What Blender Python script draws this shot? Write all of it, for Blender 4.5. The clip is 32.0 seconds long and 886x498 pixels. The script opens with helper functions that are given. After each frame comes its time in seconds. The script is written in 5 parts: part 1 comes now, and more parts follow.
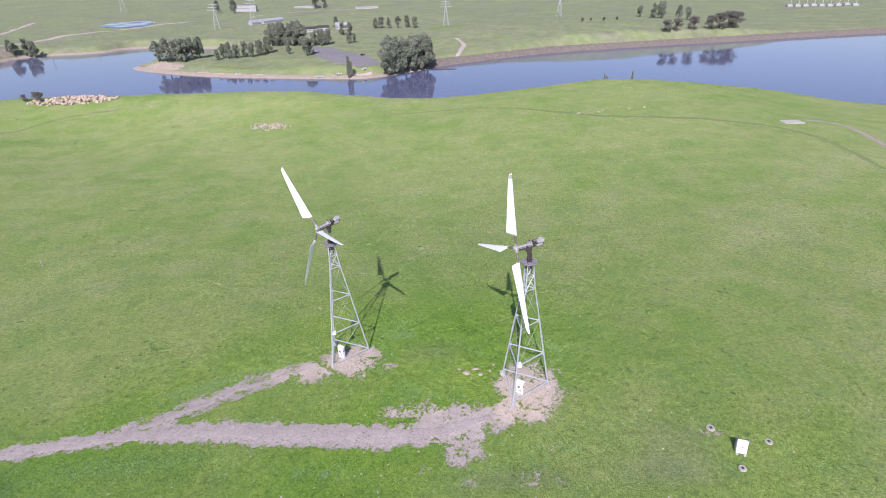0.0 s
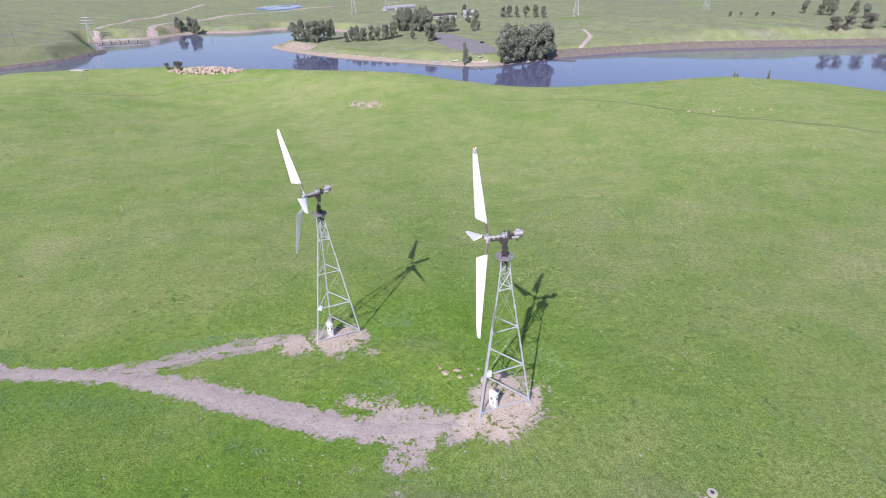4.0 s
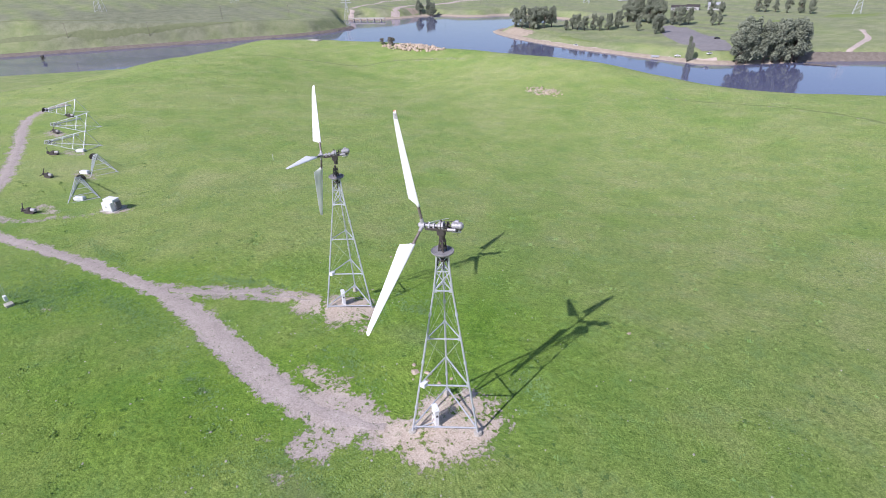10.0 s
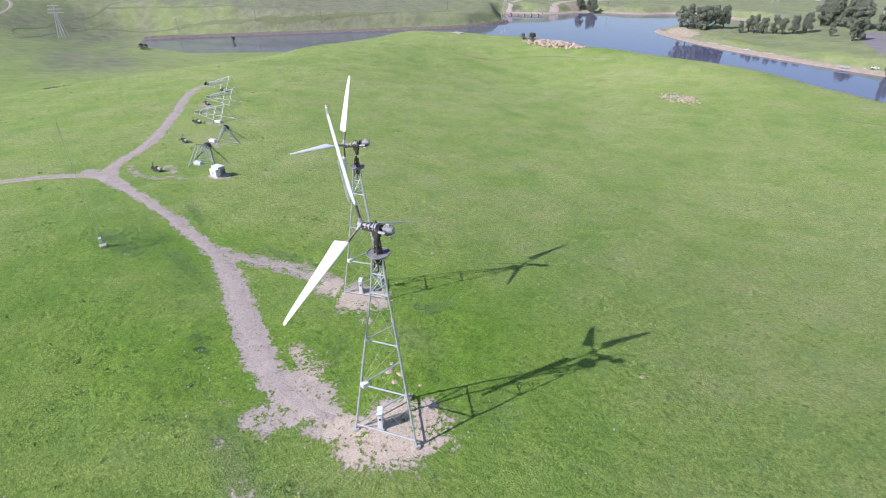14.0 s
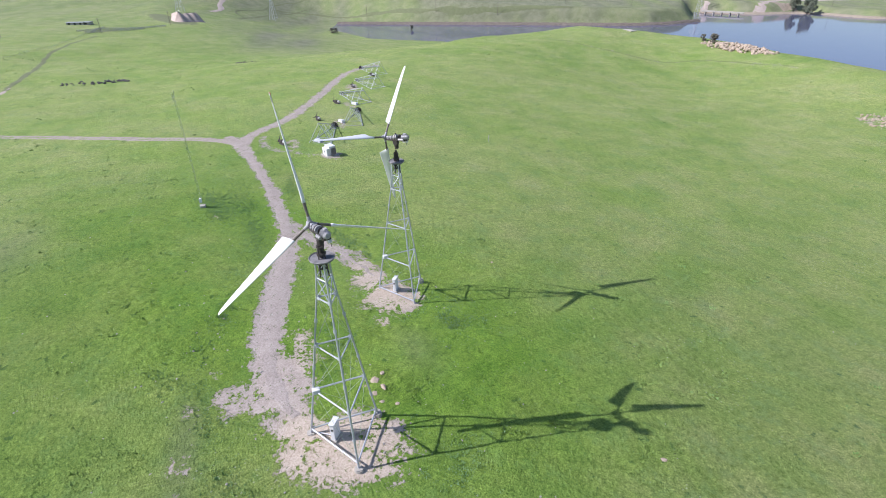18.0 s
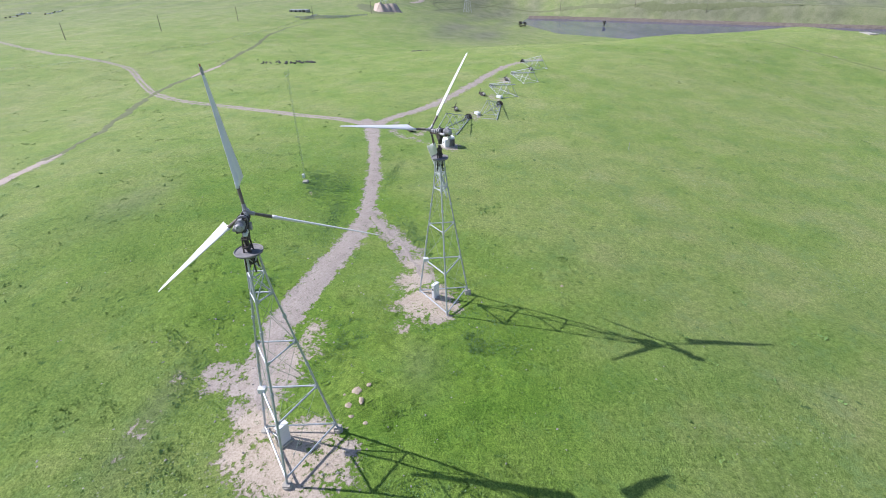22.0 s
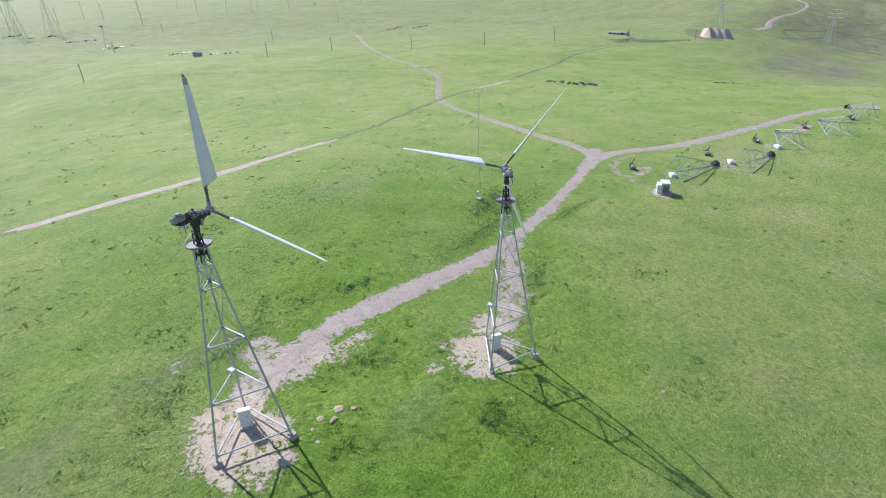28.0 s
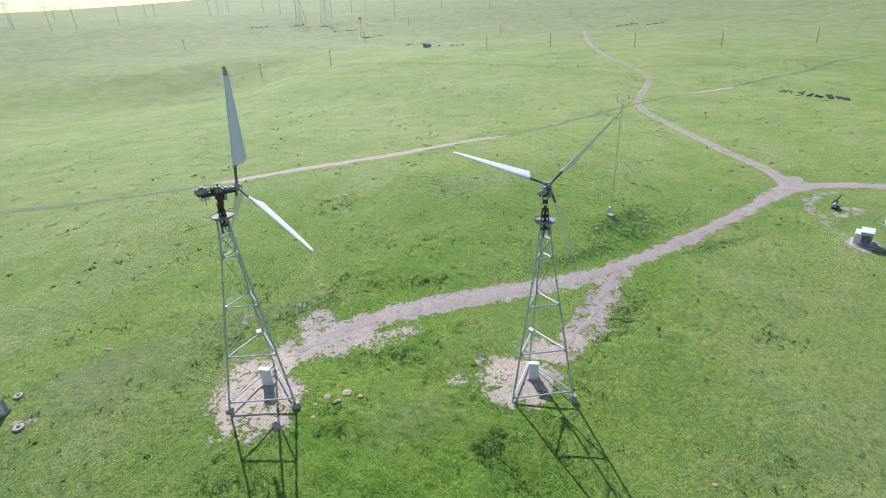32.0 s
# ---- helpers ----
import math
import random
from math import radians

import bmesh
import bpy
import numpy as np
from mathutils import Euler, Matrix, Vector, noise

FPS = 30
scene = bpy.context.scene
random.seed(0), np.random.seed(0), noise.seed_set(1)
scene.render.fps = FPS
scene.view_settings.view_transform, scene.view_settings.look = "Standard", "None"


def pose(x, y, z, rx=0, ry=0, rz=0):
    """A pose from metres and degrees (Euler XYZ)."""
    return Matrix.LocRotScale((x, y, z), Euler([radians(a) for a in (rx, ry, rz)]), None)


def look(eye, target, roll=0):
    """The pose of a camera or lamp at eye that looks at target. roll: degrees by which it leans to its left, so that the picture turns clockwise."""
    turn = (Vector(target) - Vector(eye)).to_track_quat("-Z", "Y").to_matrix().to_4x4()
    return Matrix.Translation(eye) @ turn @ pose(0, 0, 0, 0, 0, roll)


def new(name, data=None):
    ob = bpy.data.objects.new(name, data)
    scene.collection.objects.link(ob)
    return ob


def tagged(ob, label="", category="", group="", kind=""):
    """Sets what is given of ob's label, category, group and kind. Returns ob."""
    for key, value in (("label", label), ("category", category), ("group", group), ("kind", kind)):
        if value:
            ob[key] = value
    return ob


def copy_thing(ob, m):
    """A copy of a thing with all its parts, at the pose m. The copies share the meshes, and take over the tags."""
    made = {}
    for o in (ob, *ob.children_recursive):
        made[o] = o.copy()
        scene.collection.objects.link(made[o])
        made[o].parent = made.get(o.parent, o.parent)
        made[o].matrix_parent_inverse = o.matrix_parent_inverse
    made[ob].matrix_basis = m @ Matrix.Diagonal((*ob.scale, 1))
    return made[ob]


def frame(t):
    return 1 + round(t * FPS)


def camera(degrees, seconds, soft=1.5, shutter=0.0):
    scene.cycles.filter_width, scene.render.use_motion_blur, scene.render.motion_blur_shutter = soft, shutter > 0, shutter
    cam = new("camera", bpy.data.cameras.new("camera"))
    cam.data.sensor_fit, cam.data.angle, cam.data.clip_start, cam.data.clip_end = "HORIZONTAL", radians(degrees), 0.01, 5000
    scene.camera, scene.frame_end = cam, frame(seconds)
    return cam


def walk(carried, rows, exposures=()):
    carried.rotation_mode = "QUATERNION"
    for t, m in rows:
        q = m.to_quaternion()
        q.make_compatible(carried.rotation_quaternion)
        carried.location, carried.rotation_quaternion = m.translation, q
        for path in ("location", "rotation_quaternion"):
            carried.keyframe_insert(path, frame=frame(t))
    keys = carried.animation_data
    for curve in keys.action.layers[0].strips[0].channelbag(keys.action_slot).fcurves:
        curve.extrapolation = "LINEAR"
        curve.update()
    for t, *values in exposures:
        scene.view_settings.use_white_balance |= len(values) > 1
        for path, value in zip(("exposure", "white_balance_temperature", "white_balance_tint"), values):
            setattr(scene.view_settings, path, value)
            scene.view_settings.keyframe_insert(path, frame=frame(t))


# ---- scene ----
cam = camera(80.8, 32.0, 1.0)
PATH = [
    (0, (-10.104, -45.048, 42.376), (-10.047, -43.288, 41.428), -1.4),
    (0.5, (-8.376, -44.423, 41.981), (-8.375, -42.663, 41.031), -1.4),
    (1, (-6.706, -43.824, 41.552), (-6.758, -42.066, 40.6), -1.4),
    (1.5, (-5.113, -43.156, 41.124), (-5.21, -41.4, 40.171), -1.4),
    (2, (-3.481, -42.44, 40.613), (-3.626, -40.688, 39.659), -1.4),
    (2.5, (-1.895, -41.654, 40.101), (-2.093, -39.908, 39.145), -1.3),
    (3, (-0.287, -40.91, 39.605), (-0.535, -39.172, 38.647), -1.2),
    (3.5, (1.33, -40.082, 39.151), (1.027, -38.355, 38.189), -1.1),
    (5.5, (7.011, -35.73, 36.124), (6.464, -34.066, 35.158), -1.0),
    (6, (8.387, -34.544, 35.767), (7.775, -32.905, 34.797), -1.1),
    (6.5, (9.711, -33.503, 35.43), (9.035, -31.891, 34.458), -1.0),
    (7, (11.076, -32.43, 35.128), (10.331, -30.849, 34.154), -1.0),
    (7.5, (12.458, -31.347, 34.88), (11.655, -29.796, 33.906), -1.0),
    (8, (13.774, -30.379, 34.718), (12.933, -28.848, 33.743), -0.8),
    (8.5, (15.153, -29.356, 34.622), (14.277, -27.845, 33.647), -0.8),
    (9, (16.571, -28.331, 34.606), (15.653, -26.847, 33.63), -0.9),
    (9.5, (17.865, -27.282, 34.598), (16.892, -25.834, 33.62), -1.0),
    (10, (19.131, -26.134, 34.598), (18.102, -24.725, 33.619), -1.1),
    (10.5, (20.446, -24.94, 34.589), (19.368, -23.569, 33.609), -1.2),
    (11, (21.684, -23.666, 34.572), (20.558, -22.336, 33.591), -1.2),
    (11.5, (22.758, -22.378, 34.657), (21.584, -21.089, 33.676), -1.2),
    (12, (23.84, -21.082, 34.689), (22.618, -19.838, 33.71), -0.9),
    (12.5, (24.942, -19.689, 34.645), (23.679, -18.488, 33.664), -1.0),
    (13, (25.991, -18.288, 34.51), (24.683, -17.135, 33.528), -1.1),
    (13.5, (26.888, -16.783, 34.408), (25.539, -15.681, 33.424), -1.1),
    (14, (27.743, -15.294, 34.281), (26.354, -14.246, 33.295), -1.1),
    (14.5, (28.394, -13.693, 34.193), (26.964, -12.701, 33.207), -1.2),
    (16.5, (29.436, -6.706, 33.529), (27.866, -5.957, 32.541), -1.2),
    (17, (29.631, -4.862, 33.434), (28.031, -4.184, 32.445), -1.2),
    (17.5, (29.731, -3.144, 33.328), (28.104, -2.535, 32.337), -1.3),
    (18, (29.696, -1.586, 33.17), (28.047, -1.044, 32.176), -1.1),
    (18.5, (29.498, 0.186, 32.953), (27.827, 0.658, 31.96), -1.3),
    (19, (29.213, 2.067, 32.724), (27.523, 2.462, 31.729), -1.4),
    (19.5, (28.857, 4.021, 32.492), (27.151, 4.335, 31.497), -1.4),
    (20, (28.432, 5.976, 32.237), (26.711, 6.206, 31.244), -1.2),
    (21, (27.41, 9.344, 31.608), (25.674, 9.419, 30.618), -1.7),
    (23, (24.251, 15.637, 30.647), (22.532, 15.399, 29.653), -1.8),
    (23.5, (23.618, 17.308, 30.569), (21.913, 16.986, 29.574), -1.7),
    (24, (22.915, 18.952, 30.518), (21.231, 18.541, 29.522), -1.9),
    (24.5, (22.057, 20.52, 30.461), (20.387, 20.016, 29.483), -2.0),
    (25, (21.073, 22.019, 30.401), (19.427, 21.417, 29.438), -2.0),
    (25.5, (20.11, 23.519, 30.408), (18.486, 22.832, 29.464), -2.5),
    (27.5, (16.19, 29.332, 30.337), (14.704, 28.335, 29.442), -2.5),
    (28, (15.048, 30.688, 30.252), (13.612, 29.62, 29.359), -2.6),
    (28.5, (13.544, 31.859, 30.094), (12.16, 30.722, 29.203), -2.6),
    (29, (12.057, 32.91, 30.04), (10.736, 31.701, 29.149), -2.8),
    (29.5, (10.702, 33.978, 30.027), (9.441, 32.708, 29.135), -2.7),
    (30, (9.399, 35.087, 30.079), (8.207, 33.75, 29.189), -2.8),
    (30.5, (8.057, 36.157, 30.082), (6.946, 34.751, 29.194), -2.8),
    (31, (6.545, 37.161, 30.024), (5.512, 35.694, 29.14), -2.9),
    (31.5, (4.989, 38.083, 29.983), (4.035, 36.561, 29.103), -2.9),
    (32, (3.357, 38.925, 29.961), (2.484, 37.352, 29.086), -3.0),
]
walk(cam, [(t, look(eye, target, roll)) for t, eye, target, roll in PATH], [(0, 0.34, 5950, 26), (12, 0.34, 5930, 21), (25, 0.38, 5940, 15), (32, 0.30, 5940, 14)])

# ---- light ----
SUN_AZ = radians(-100.5)      # where the sun stands, seen from the ground
SUN_EL = radians(41.6)
world = bpy.data.worlds.new("sky")
scene.world = world
world.use_nodes = True
wn = world.node_tree.nodes
sky = wn.new("ShaderNodeTexSky")
sky.sky_type, sky.sun_disc = "NISHITA", False
sky.sun_elevation, sky.sun_rotation = SUN_EL, math.pi / 2 - SUN_AZ
sky.dust_density, sky.air_density = 0.8, 1.0
wn["Background"].inputs[1].default_value = 0.10
world.node_tree.links.new(sky.outputs[0], wn["Background"].inputs[0])
sun = new("sun", bpy.data.lights.new("sun", "SUN"))
sun.data.energy, sun.data.angle, sun.data.color = 4.7, radians(0.53), (1.0, 0.95, 0.87)
sun.matrix_world = look((0, 0, 0), (-math.cos(SUN_AZ) * math.cos(SUN_EL), -math.sin(SUN_AZ) * math.cos(SUN_EL), -math.sin(SUN_EL)))

# ---- materials ----


def material(name, rough=0.7, metal=0.0):
    m = bpy.data.materials.new(name)
    m.use_nodes = True
    b = m.node_tree.nodes["Principled BSDF"]
    b.inputs["Roughness"].default_value, b.inputs["Metallic"].default_value = rough, metal
    return m, m.node_tree.nodes, m.node_tree.links, b


def coords(n, l, kind="Object"):
    return n.new("ShaderNodeTexCoord").outputs[kind]


def noise_tex(n, l, vec, scale, detail=4.0, rough=0.55, stretch=None):
    if stretch:
        mp = n.new("ShaderNodeMapping")
        mp.inputs["Scale"].default_value = stretch
        l.new(vec, mp.inputs[0])
        vec = mp.outputs[0]
    t = n.new("ShaderNodeTexNoise")
    t.inputs["Scale"].default_value, t.inputs["Detail"].default_value, t.inputs["Roughness"].default_value = scale, detail, rough
    l.new(vec, t.inputs["Vector"])
    return t.outputs["Fac"]


def ramp(n, l, fac, stops):
    r = n.new("ShaderNodeValToRGB")
    while len(r.color_ramp.elements) < len(stops):
        r.color_ramp.elements.new(0.5)
    for e, (p, c) in zip(r.color_ramp.elements, stops):
        e.position, e.color = p, (*c, 1)
    l.new(fac, r.inputs[0])
    return r.outputs[0]


def step(n, l, fac, lo, hi):
    r = n.new("ShaderNodeMapRange")
    r.interpolation_type = "SMOOTHSTEP"
    r.inputs[1].default_value, r.inputs[2].default_value = lo, hi
    l.new(fac, r.inputs[0])
    return r.outputs[0]


def mix(n, l, fac, a, b, kind="MIX"):
    m = n.new("ShaderNodeMix")
    m.data_type, m.blend_type = "RGBA", kind
    for sock, v in ((m.inputs[0], fac), (m.inputs[6], a), (m.inputs[7], b)):
        if isinstance(v, (int, float)):
            sock.default_value = v
        elif isinstance(v, tuple):
            sock.default_value = (*v, 1)
        else:
            l.new(v, sock)
    return m.outputs[2]


def bump(n, l, b, height, strength, dist):
    u = n.new("ShaderNodeBump")
    u.inputs["Strength"].default_value, u.inputs["Distance"].default_value = strength, dist
    l.new(height, u.inputs["Height"])
    l.new(u.outputs[0], b.inputs["Normal"])


def simple(name, dark, light, scale, rough=0.7, metal=0.0, relief=0.0, spots=None):
    """A surface of two tones with a grain and broad stains; spots: (colour, amount)."""
    m, n, l, b = material(name, rough, metal)
    v = coords(n, l)
    c = ramp(n, l, noise_tex(n, l, v, scale), [(0.3, dark), (0.7, light)])
    c = mix(n, l, 0.35, c, ramp(n, l, noise_tex(n, l, v, scale * 7), [(0.3, dark), (0.7, light)]))
    if spots:
        c = mix(n, l, step(n, l, noise_tex(n, l, v, scale * 2.3, 5, 0.65), 0.62 - spots[1], 0.74 - spots[1]), c, spots[0])
    l.new(c, b.inputs["Base Color"])
    if relief:
        bump(n, l, b, noise_tex(n, l, v, scale * 6, 3), 0.6, relief)
    return m


def gritty(n, l, v, dark, mid, light, fleck):
    """Trodden earth: broad tones, grit, and small weeds growing in it."""
    c = ramp(n, l, noise_tex(n, l, v, 0.5, 6, 0.66), [(0.36, mid), (0.5, mix_of(mid, light)), (0.62, light)])
    c = mix(n, l, 0.55, c, ramp(n, l, noise_tex(n, l, v, 6.0, 6, 0.78), [(0.38, dark), (0.5, mid), (0.60, light)]))
    weeds = step(n, l, mix(n, l, 0.4, noise_tex(n, l, v, 1.6, 6, 0.75), noise_tex(n, l, v, 8.0, 3, 0.7)), 0.56, 0.61)
    return mix(n, l, weeds, c, fleck)


def mix_of(a, b):
    return tuple((p + q) / 2 for p, q in zip(a, b))


def grey_soil(n, l, v):
    return gritty(n, l, v, (0.180, 0.150, 0.132), (0.335, 0.288, 0.258), (0.455, 0.398, 0.364), (0.130, 0.150, 0.078))


def sandy_soil(n, l, v):
    return gritty(n, l, v, (0.235, 0.180, 0.136), (0.450, 0.370, 0.292), (0.600, 0.512, 0.424), (0.130, 0.165, 0.065))


def road_material():
    m, n, l, b = material("gravel_track", 0.95)
    b.inputs["Specular IOR Level"].default_value = 0.15
    v = coords(n, l)
    l.new(grey_soil(n, l, v), b.inputs["Base Color"])
    bump(n, l, b, noise_tex(n, l, v, 3.0, 6, 0.7), 0.8, 0.08)
    return m


def grass_material():
    m, n, l, b = material("pasture_grass", 0.85)
    b.inputs["Specular IOR Level"].default_value = 0.25
    v = coords(n, l)

    def layer(name):
        t = n.new("ShaderNodeAttribute")
        t.attribute_name = name
        return t.outputs["Fac"]

    def calc(op, p, q):
        t = n.new("ShaderNodeMath")
        t.operation = op
        for sock, w in zip(t.inputs, (p, q)):
            if isinstance(w, (int, float)):
                sock.default_value = w
            else:
                l.new(w, sock)
        return t.outputs[0]
    broad = noise_tex(n, l, v, 0.018, 5, 0.6)
    patch = noise_tex(n, l, v, 0.11, 6, 0.66)
    tuft = noise_tex(n, l, v, 1.7, 6, 0.72)
    blade = noise_tex(n, l, v, 7.0, 5, 0.8)
    leafy = noise_tex(n, l, v, 3.6, 4, 0.75)
    c = ramp(n, l, broad, [(0.38, (0.135, 0.228, 0.046)), (0.5, (0.178, 0.258, 0.064)), (0.62, (0.215, 0.278, 0.090))])
    c = mix(n, l, 0.55, c, ramp(n, l, patch, [(0.36, (0.130, 0.225, 0.043)), (0.50, (0.180, 0.262, 0.062)), (0.64, (0.235, 0.285, 0.100))]))
    c = mix(n, l, 1.0, c, ramp(n, l, tuft, [(0.36, (0.72, 0.76, 0.68)), (0.48, (1.0, 1.0, 1.0)), (0.62, (1.18, 1.13, 1.18))]), "MULTIPLY")
    c = mix(n, l, 1.0, c, ramp(n, l, blade, [(0.36, (0.52, 0.57, 0.46)), (0.50, (1.0, 1.0, 1.0)), (0.64, (1.46, 1.37, 1.46))]), "MULTIPLY")
    c = mix(n, l, 1.0, c, ramp(n, l, leafy, [(0.36, (0.78, 0.82, 0.73)), (0.50, (1.0, 1.0, 1.0)), (0.62, (1.17, 1.13, 1.16))]), "MULTIPLY")
    # colonies of coarser blue-green herbs, and small dark tussocks
    herb = calc("MULTIPLY", step(n, l, noise_tex(n, l, v, 0.30, 6, 0.72), 0.51, 0.60), step(n, l, tuft, 0.40, 0.52))
    c = mix(n, l, calc("MULTIPLY", herb, 0.26), c, mix(n, l, blade, (0.045, 0.135, 0.040), (0.140, 0.270, 0.115)))
    spot = calc("MULTIPLY", step(n, l, noise_tex(n, l, v, 0.9, 4, 0.65), 0.62, 0.67), step(n, l, noise_tex(n, l, v, 0.13, 4, 0.6), 0.46, 0.54))
    c = mix(n, l, calc("MULTIPLY", spot, 0.7), c, (0.040, 0.100, 0.030))
    rich = layer("lush")
    deep = mix(n, l, 1.0, c, (1.06, 1.22, 0.64), "MULTIPLY")
    c = mix(n, l, 1.0, c, (1.42, 1.25, 1.53), "MULTIPLY")
    c = mix(n, l, rich, c, deep)
    # a denser, darker sward on the southern slope, with lens vignetting painted in
    c = mix(n, l, layer("sward_vignette"), c, mix(n, l, 1.0, c, (0.79, 0.85, 0.72), "MULTIPLY"))
    # small pale flower heads, in drifts
    fl = n.new("ShaderNodeTexVoronoi")
    fl.inputs["Scale"].default_value = 1.9
    l.new(v, fl.inputs["Vector"])
    drift = step(n, l, noise_tex(n, l, v, 0.045, 6, 0.65), 0.50, 0.60)
    c = mix(n, l, calc("MULTIPLY", step(n, l, fl.outputs["Distance"], 0.20, 0.08), calc("MULTIPLY", drift, calc("SUBTRACT", 1.0, rich))), c, (0.44, 0.47, 0.35))
    # dry, grazed-down slopes, and far land greyed to stand in for haze
    sere_haze = ramp(n, l, mix(n, l, 0.5, patch, tuft), [(0.36, (0.130, 0.138, 0.085)), (0.5, (0.195, 0.206, 0.132)), (0.64, (0.280, 0.280, 0.195))])
    c = mix(n, l, layer("dry"), c, sere_haze)
    # trampled and bare soil, broken up by the turf that grows into it
    bare = layer("bare")
    ragged = mix(n, l, 0.40, noise_tex(n, l, v, 0.45, 8, 0.74), noise_tex(n, l, v, 2.6, 5, 0.72))
    edge = calc("ADD", calc("MULTIPLY", ragged, 3.6), bare)
    open_soil = calc("MULTIPLY", step(n, l, edge, 2.19, 2.27), step(n, l, bare, 0.05, 0.14))
    c = mix(n, l, open_soil, c, mix(n, l, layer("sandy"), grey_soil(n, l, v), sandy_soil(n, l, v)))
    l.new(c, b.inputs["Base Color"])
    h = mix(n, l, 0.36, mix(n, l, 0.55, tuft, leafy), blade)
    h = mix(n, l, open_soil, h, mix(n, l, 0.12, (0.4, 0.4, 0.4), noise_tex(n, l, v, 3.0, 6, 0.7)))
    bump(n, l, b, h, 1.0, 0.50)
    return m


def dirt_material(name, dark, mid, light, fleck):
    m, n, l, b = material(name, 0.95)
    b.inputs["Specular IOR Level"].default_value = 0.15
    v = coords(n, l)
    c = ramp(n, l, noise_tex(n, l, v, 0.35, 6, 0.62), [(0.28, dark), (0.5, mid), (0.74, light)])
    c = mix(n, l, 0.5, c, ramp(n, l, noise_tex(n, l, v, 4.0, 6, 0.7), [(0.3, dark), (0.7, light)]))
    g = noise_tex(n, l, v, 1.3, 6, 0.72)
    c = mix(n, l, step(n, l, g, 0.60, 0.68), c, fleck)
    l.new(c, b.inputs["Base Color"])
    bump(n, l, b, noise_tex(n, l, v, 3.0, 6, 0.7), 0.8, 0.08)
    return m


def water_material():
    m, n, l, b = material("lake_water", 0.06)
    b.inputs["Base Color"].default_value = (0.100, 0.108, 0.180, 1)
    b.inputs["Specular IOR Level"].default_value = 0.9
    b.inputs["IOR"].default_value = 1.33
    v = coords(n, l)
    h = mix(n, l, 0.5, noise_tex(n, l, v, 0.5, 3, 0.5, (1, 2.2, 1)), noise_tex(n, l, v, 0.02, 3))
    bump(n, l, b, h, 0.05, 0.25)
    return m


def leaf_material(name, dark, light):
    m, n, l, b = material(name, 0.75)
    g = n.new("ShaderNodeNewGeometry")
    c = ramp(n, l, g.outputs["Random Per Island"], [(0.0, dark), (1.0, light)])
    oi = n.new("ShaderNodeObjectInfo")
    c = mix(n, l, 0.25, c, ramp(n, l, oi.outputs["Random"], [(0.0, dark), (1.0, light)]))
    l.new(c, b.inputs["Base Color"])
    return m


GRASS = grass_material()
ROAD = road_material()
PALE = dirt_material("pinkish_track", (0.30, 0.245, 0.215), (0.44, 0.368, 0.330), (0.54, 0.465, 0.425), (0.26, 0.23, 0.13))
WORN = dirt_material("worn_grassy_track", (0.130, 0.155, 0.078), (0.172, 0.195, 0.102), (0.228, 0.240, 0.142), (0.15, 0.22, 0.065))
TRODDEN = dirt_material("trodden_turf", (0.140, 0.190, 0.060), (0.182, 0.235, 0.082), (0.230, 0.268, 0.110), (0.15, 0.21, 0.06))
BANK = dirt_material("shore_bank", (0.19, 0.155, 0.12), (0.32, 0.272, 0.215), (0.44, 0.38, 0.305), (0.13, 0.14, 0.07))
RIPRAP = dirt_material("riprap", (0.095, 0.080, 0.066), (0.185, 0.158, 0.130), (0.27, 0.235, 0.20), (0.09, 0.09, 0.06))
WATER = water_material()
STEEL = simple("galvanised_steel", (0.40, 0.42, 0.46), (0.58, 0.60, 0.65), 3.0, 0.45, 0.40, spots=((0.22, 0.17, 0.13), -0.03))
RODS = simple("thin_bracing_rods", (0.30, 0.36, 0.26), (0.42, 0.47, 0.36), 3.0, 0.5, 0.3)
RUSTY = simple("weathered_dark_steel", (0.040, 0.036, 0.035), (0.11, 0.095, 0.09), 3.5, 0.7, 0.4, 0.01, ((0.16, 0.085, 0.05), 0.0))
GREYPAINT = simple("worn_grey_paint", (0.24, 0.235, 0.25), (0.46, 0.45, 0.47), 4.5, 0.5, 0.15, 0.0, ((0.10, 0.075, 0.065), 0.06))
DECK = simple("stained_deck_plate", (0.15, 0.145, 0.15), (0.32, 0.31, 0.32), 3.5, 0.7, 0.2)
ROOT = simple("stained_spar_steel", (0.10, 0.082, 0.072), (0.26, 0.225, 0.20), 4.0, 0.6, 0.3, 0.0, ((0.17, 0.09, 0.055), 0.03))
BLADE = simple("white_gelcoat", (0.72, 0.73, 0.75), (0.82, 0.82, 0.83), 1.2, 0.35, 0.0, 0.0, ((0.55, 0.53, 0.50), -0.05))
ORANGE = simple("faded_orange_paint", (0.38, 0.13, 0.05), (0.52, 0.22, 0.10), 4.0, 0.6)
CABINET = simple("white_cabinet_paint", (0.62, 0.63, 0.65), (0.76, 0.76, 0.77), 2.0, 0.45, 0.0, 0.0, ((0.42, 0.38, 0.33), -0.03))
DARK = simple("dark_panel", (0.03, 0.03, 0.035), (0.07, 0.07, 0.075), 5.0, 0.5)
CONCRETE = simple("rough_concrete", (0.30, 0.28, 0.25), (0.50, 0.47, 0.42), 2.0, 0.9, 0.0, 0.02)
ROCK = simple("tan_rock", (0.30, 0.235, 0.175), (0.54, 0.44, 0.345), 1.2, 0.9, 0.0, 0.06, ((0.18, 0.15, 0.12), 0.0))
DARKROCK = simple("dark_lichen_rock", (0.05, 0.048, 0.055), (0.15, 0.14, 0.145), 0.8, 0.9, 0.0, 0.08)
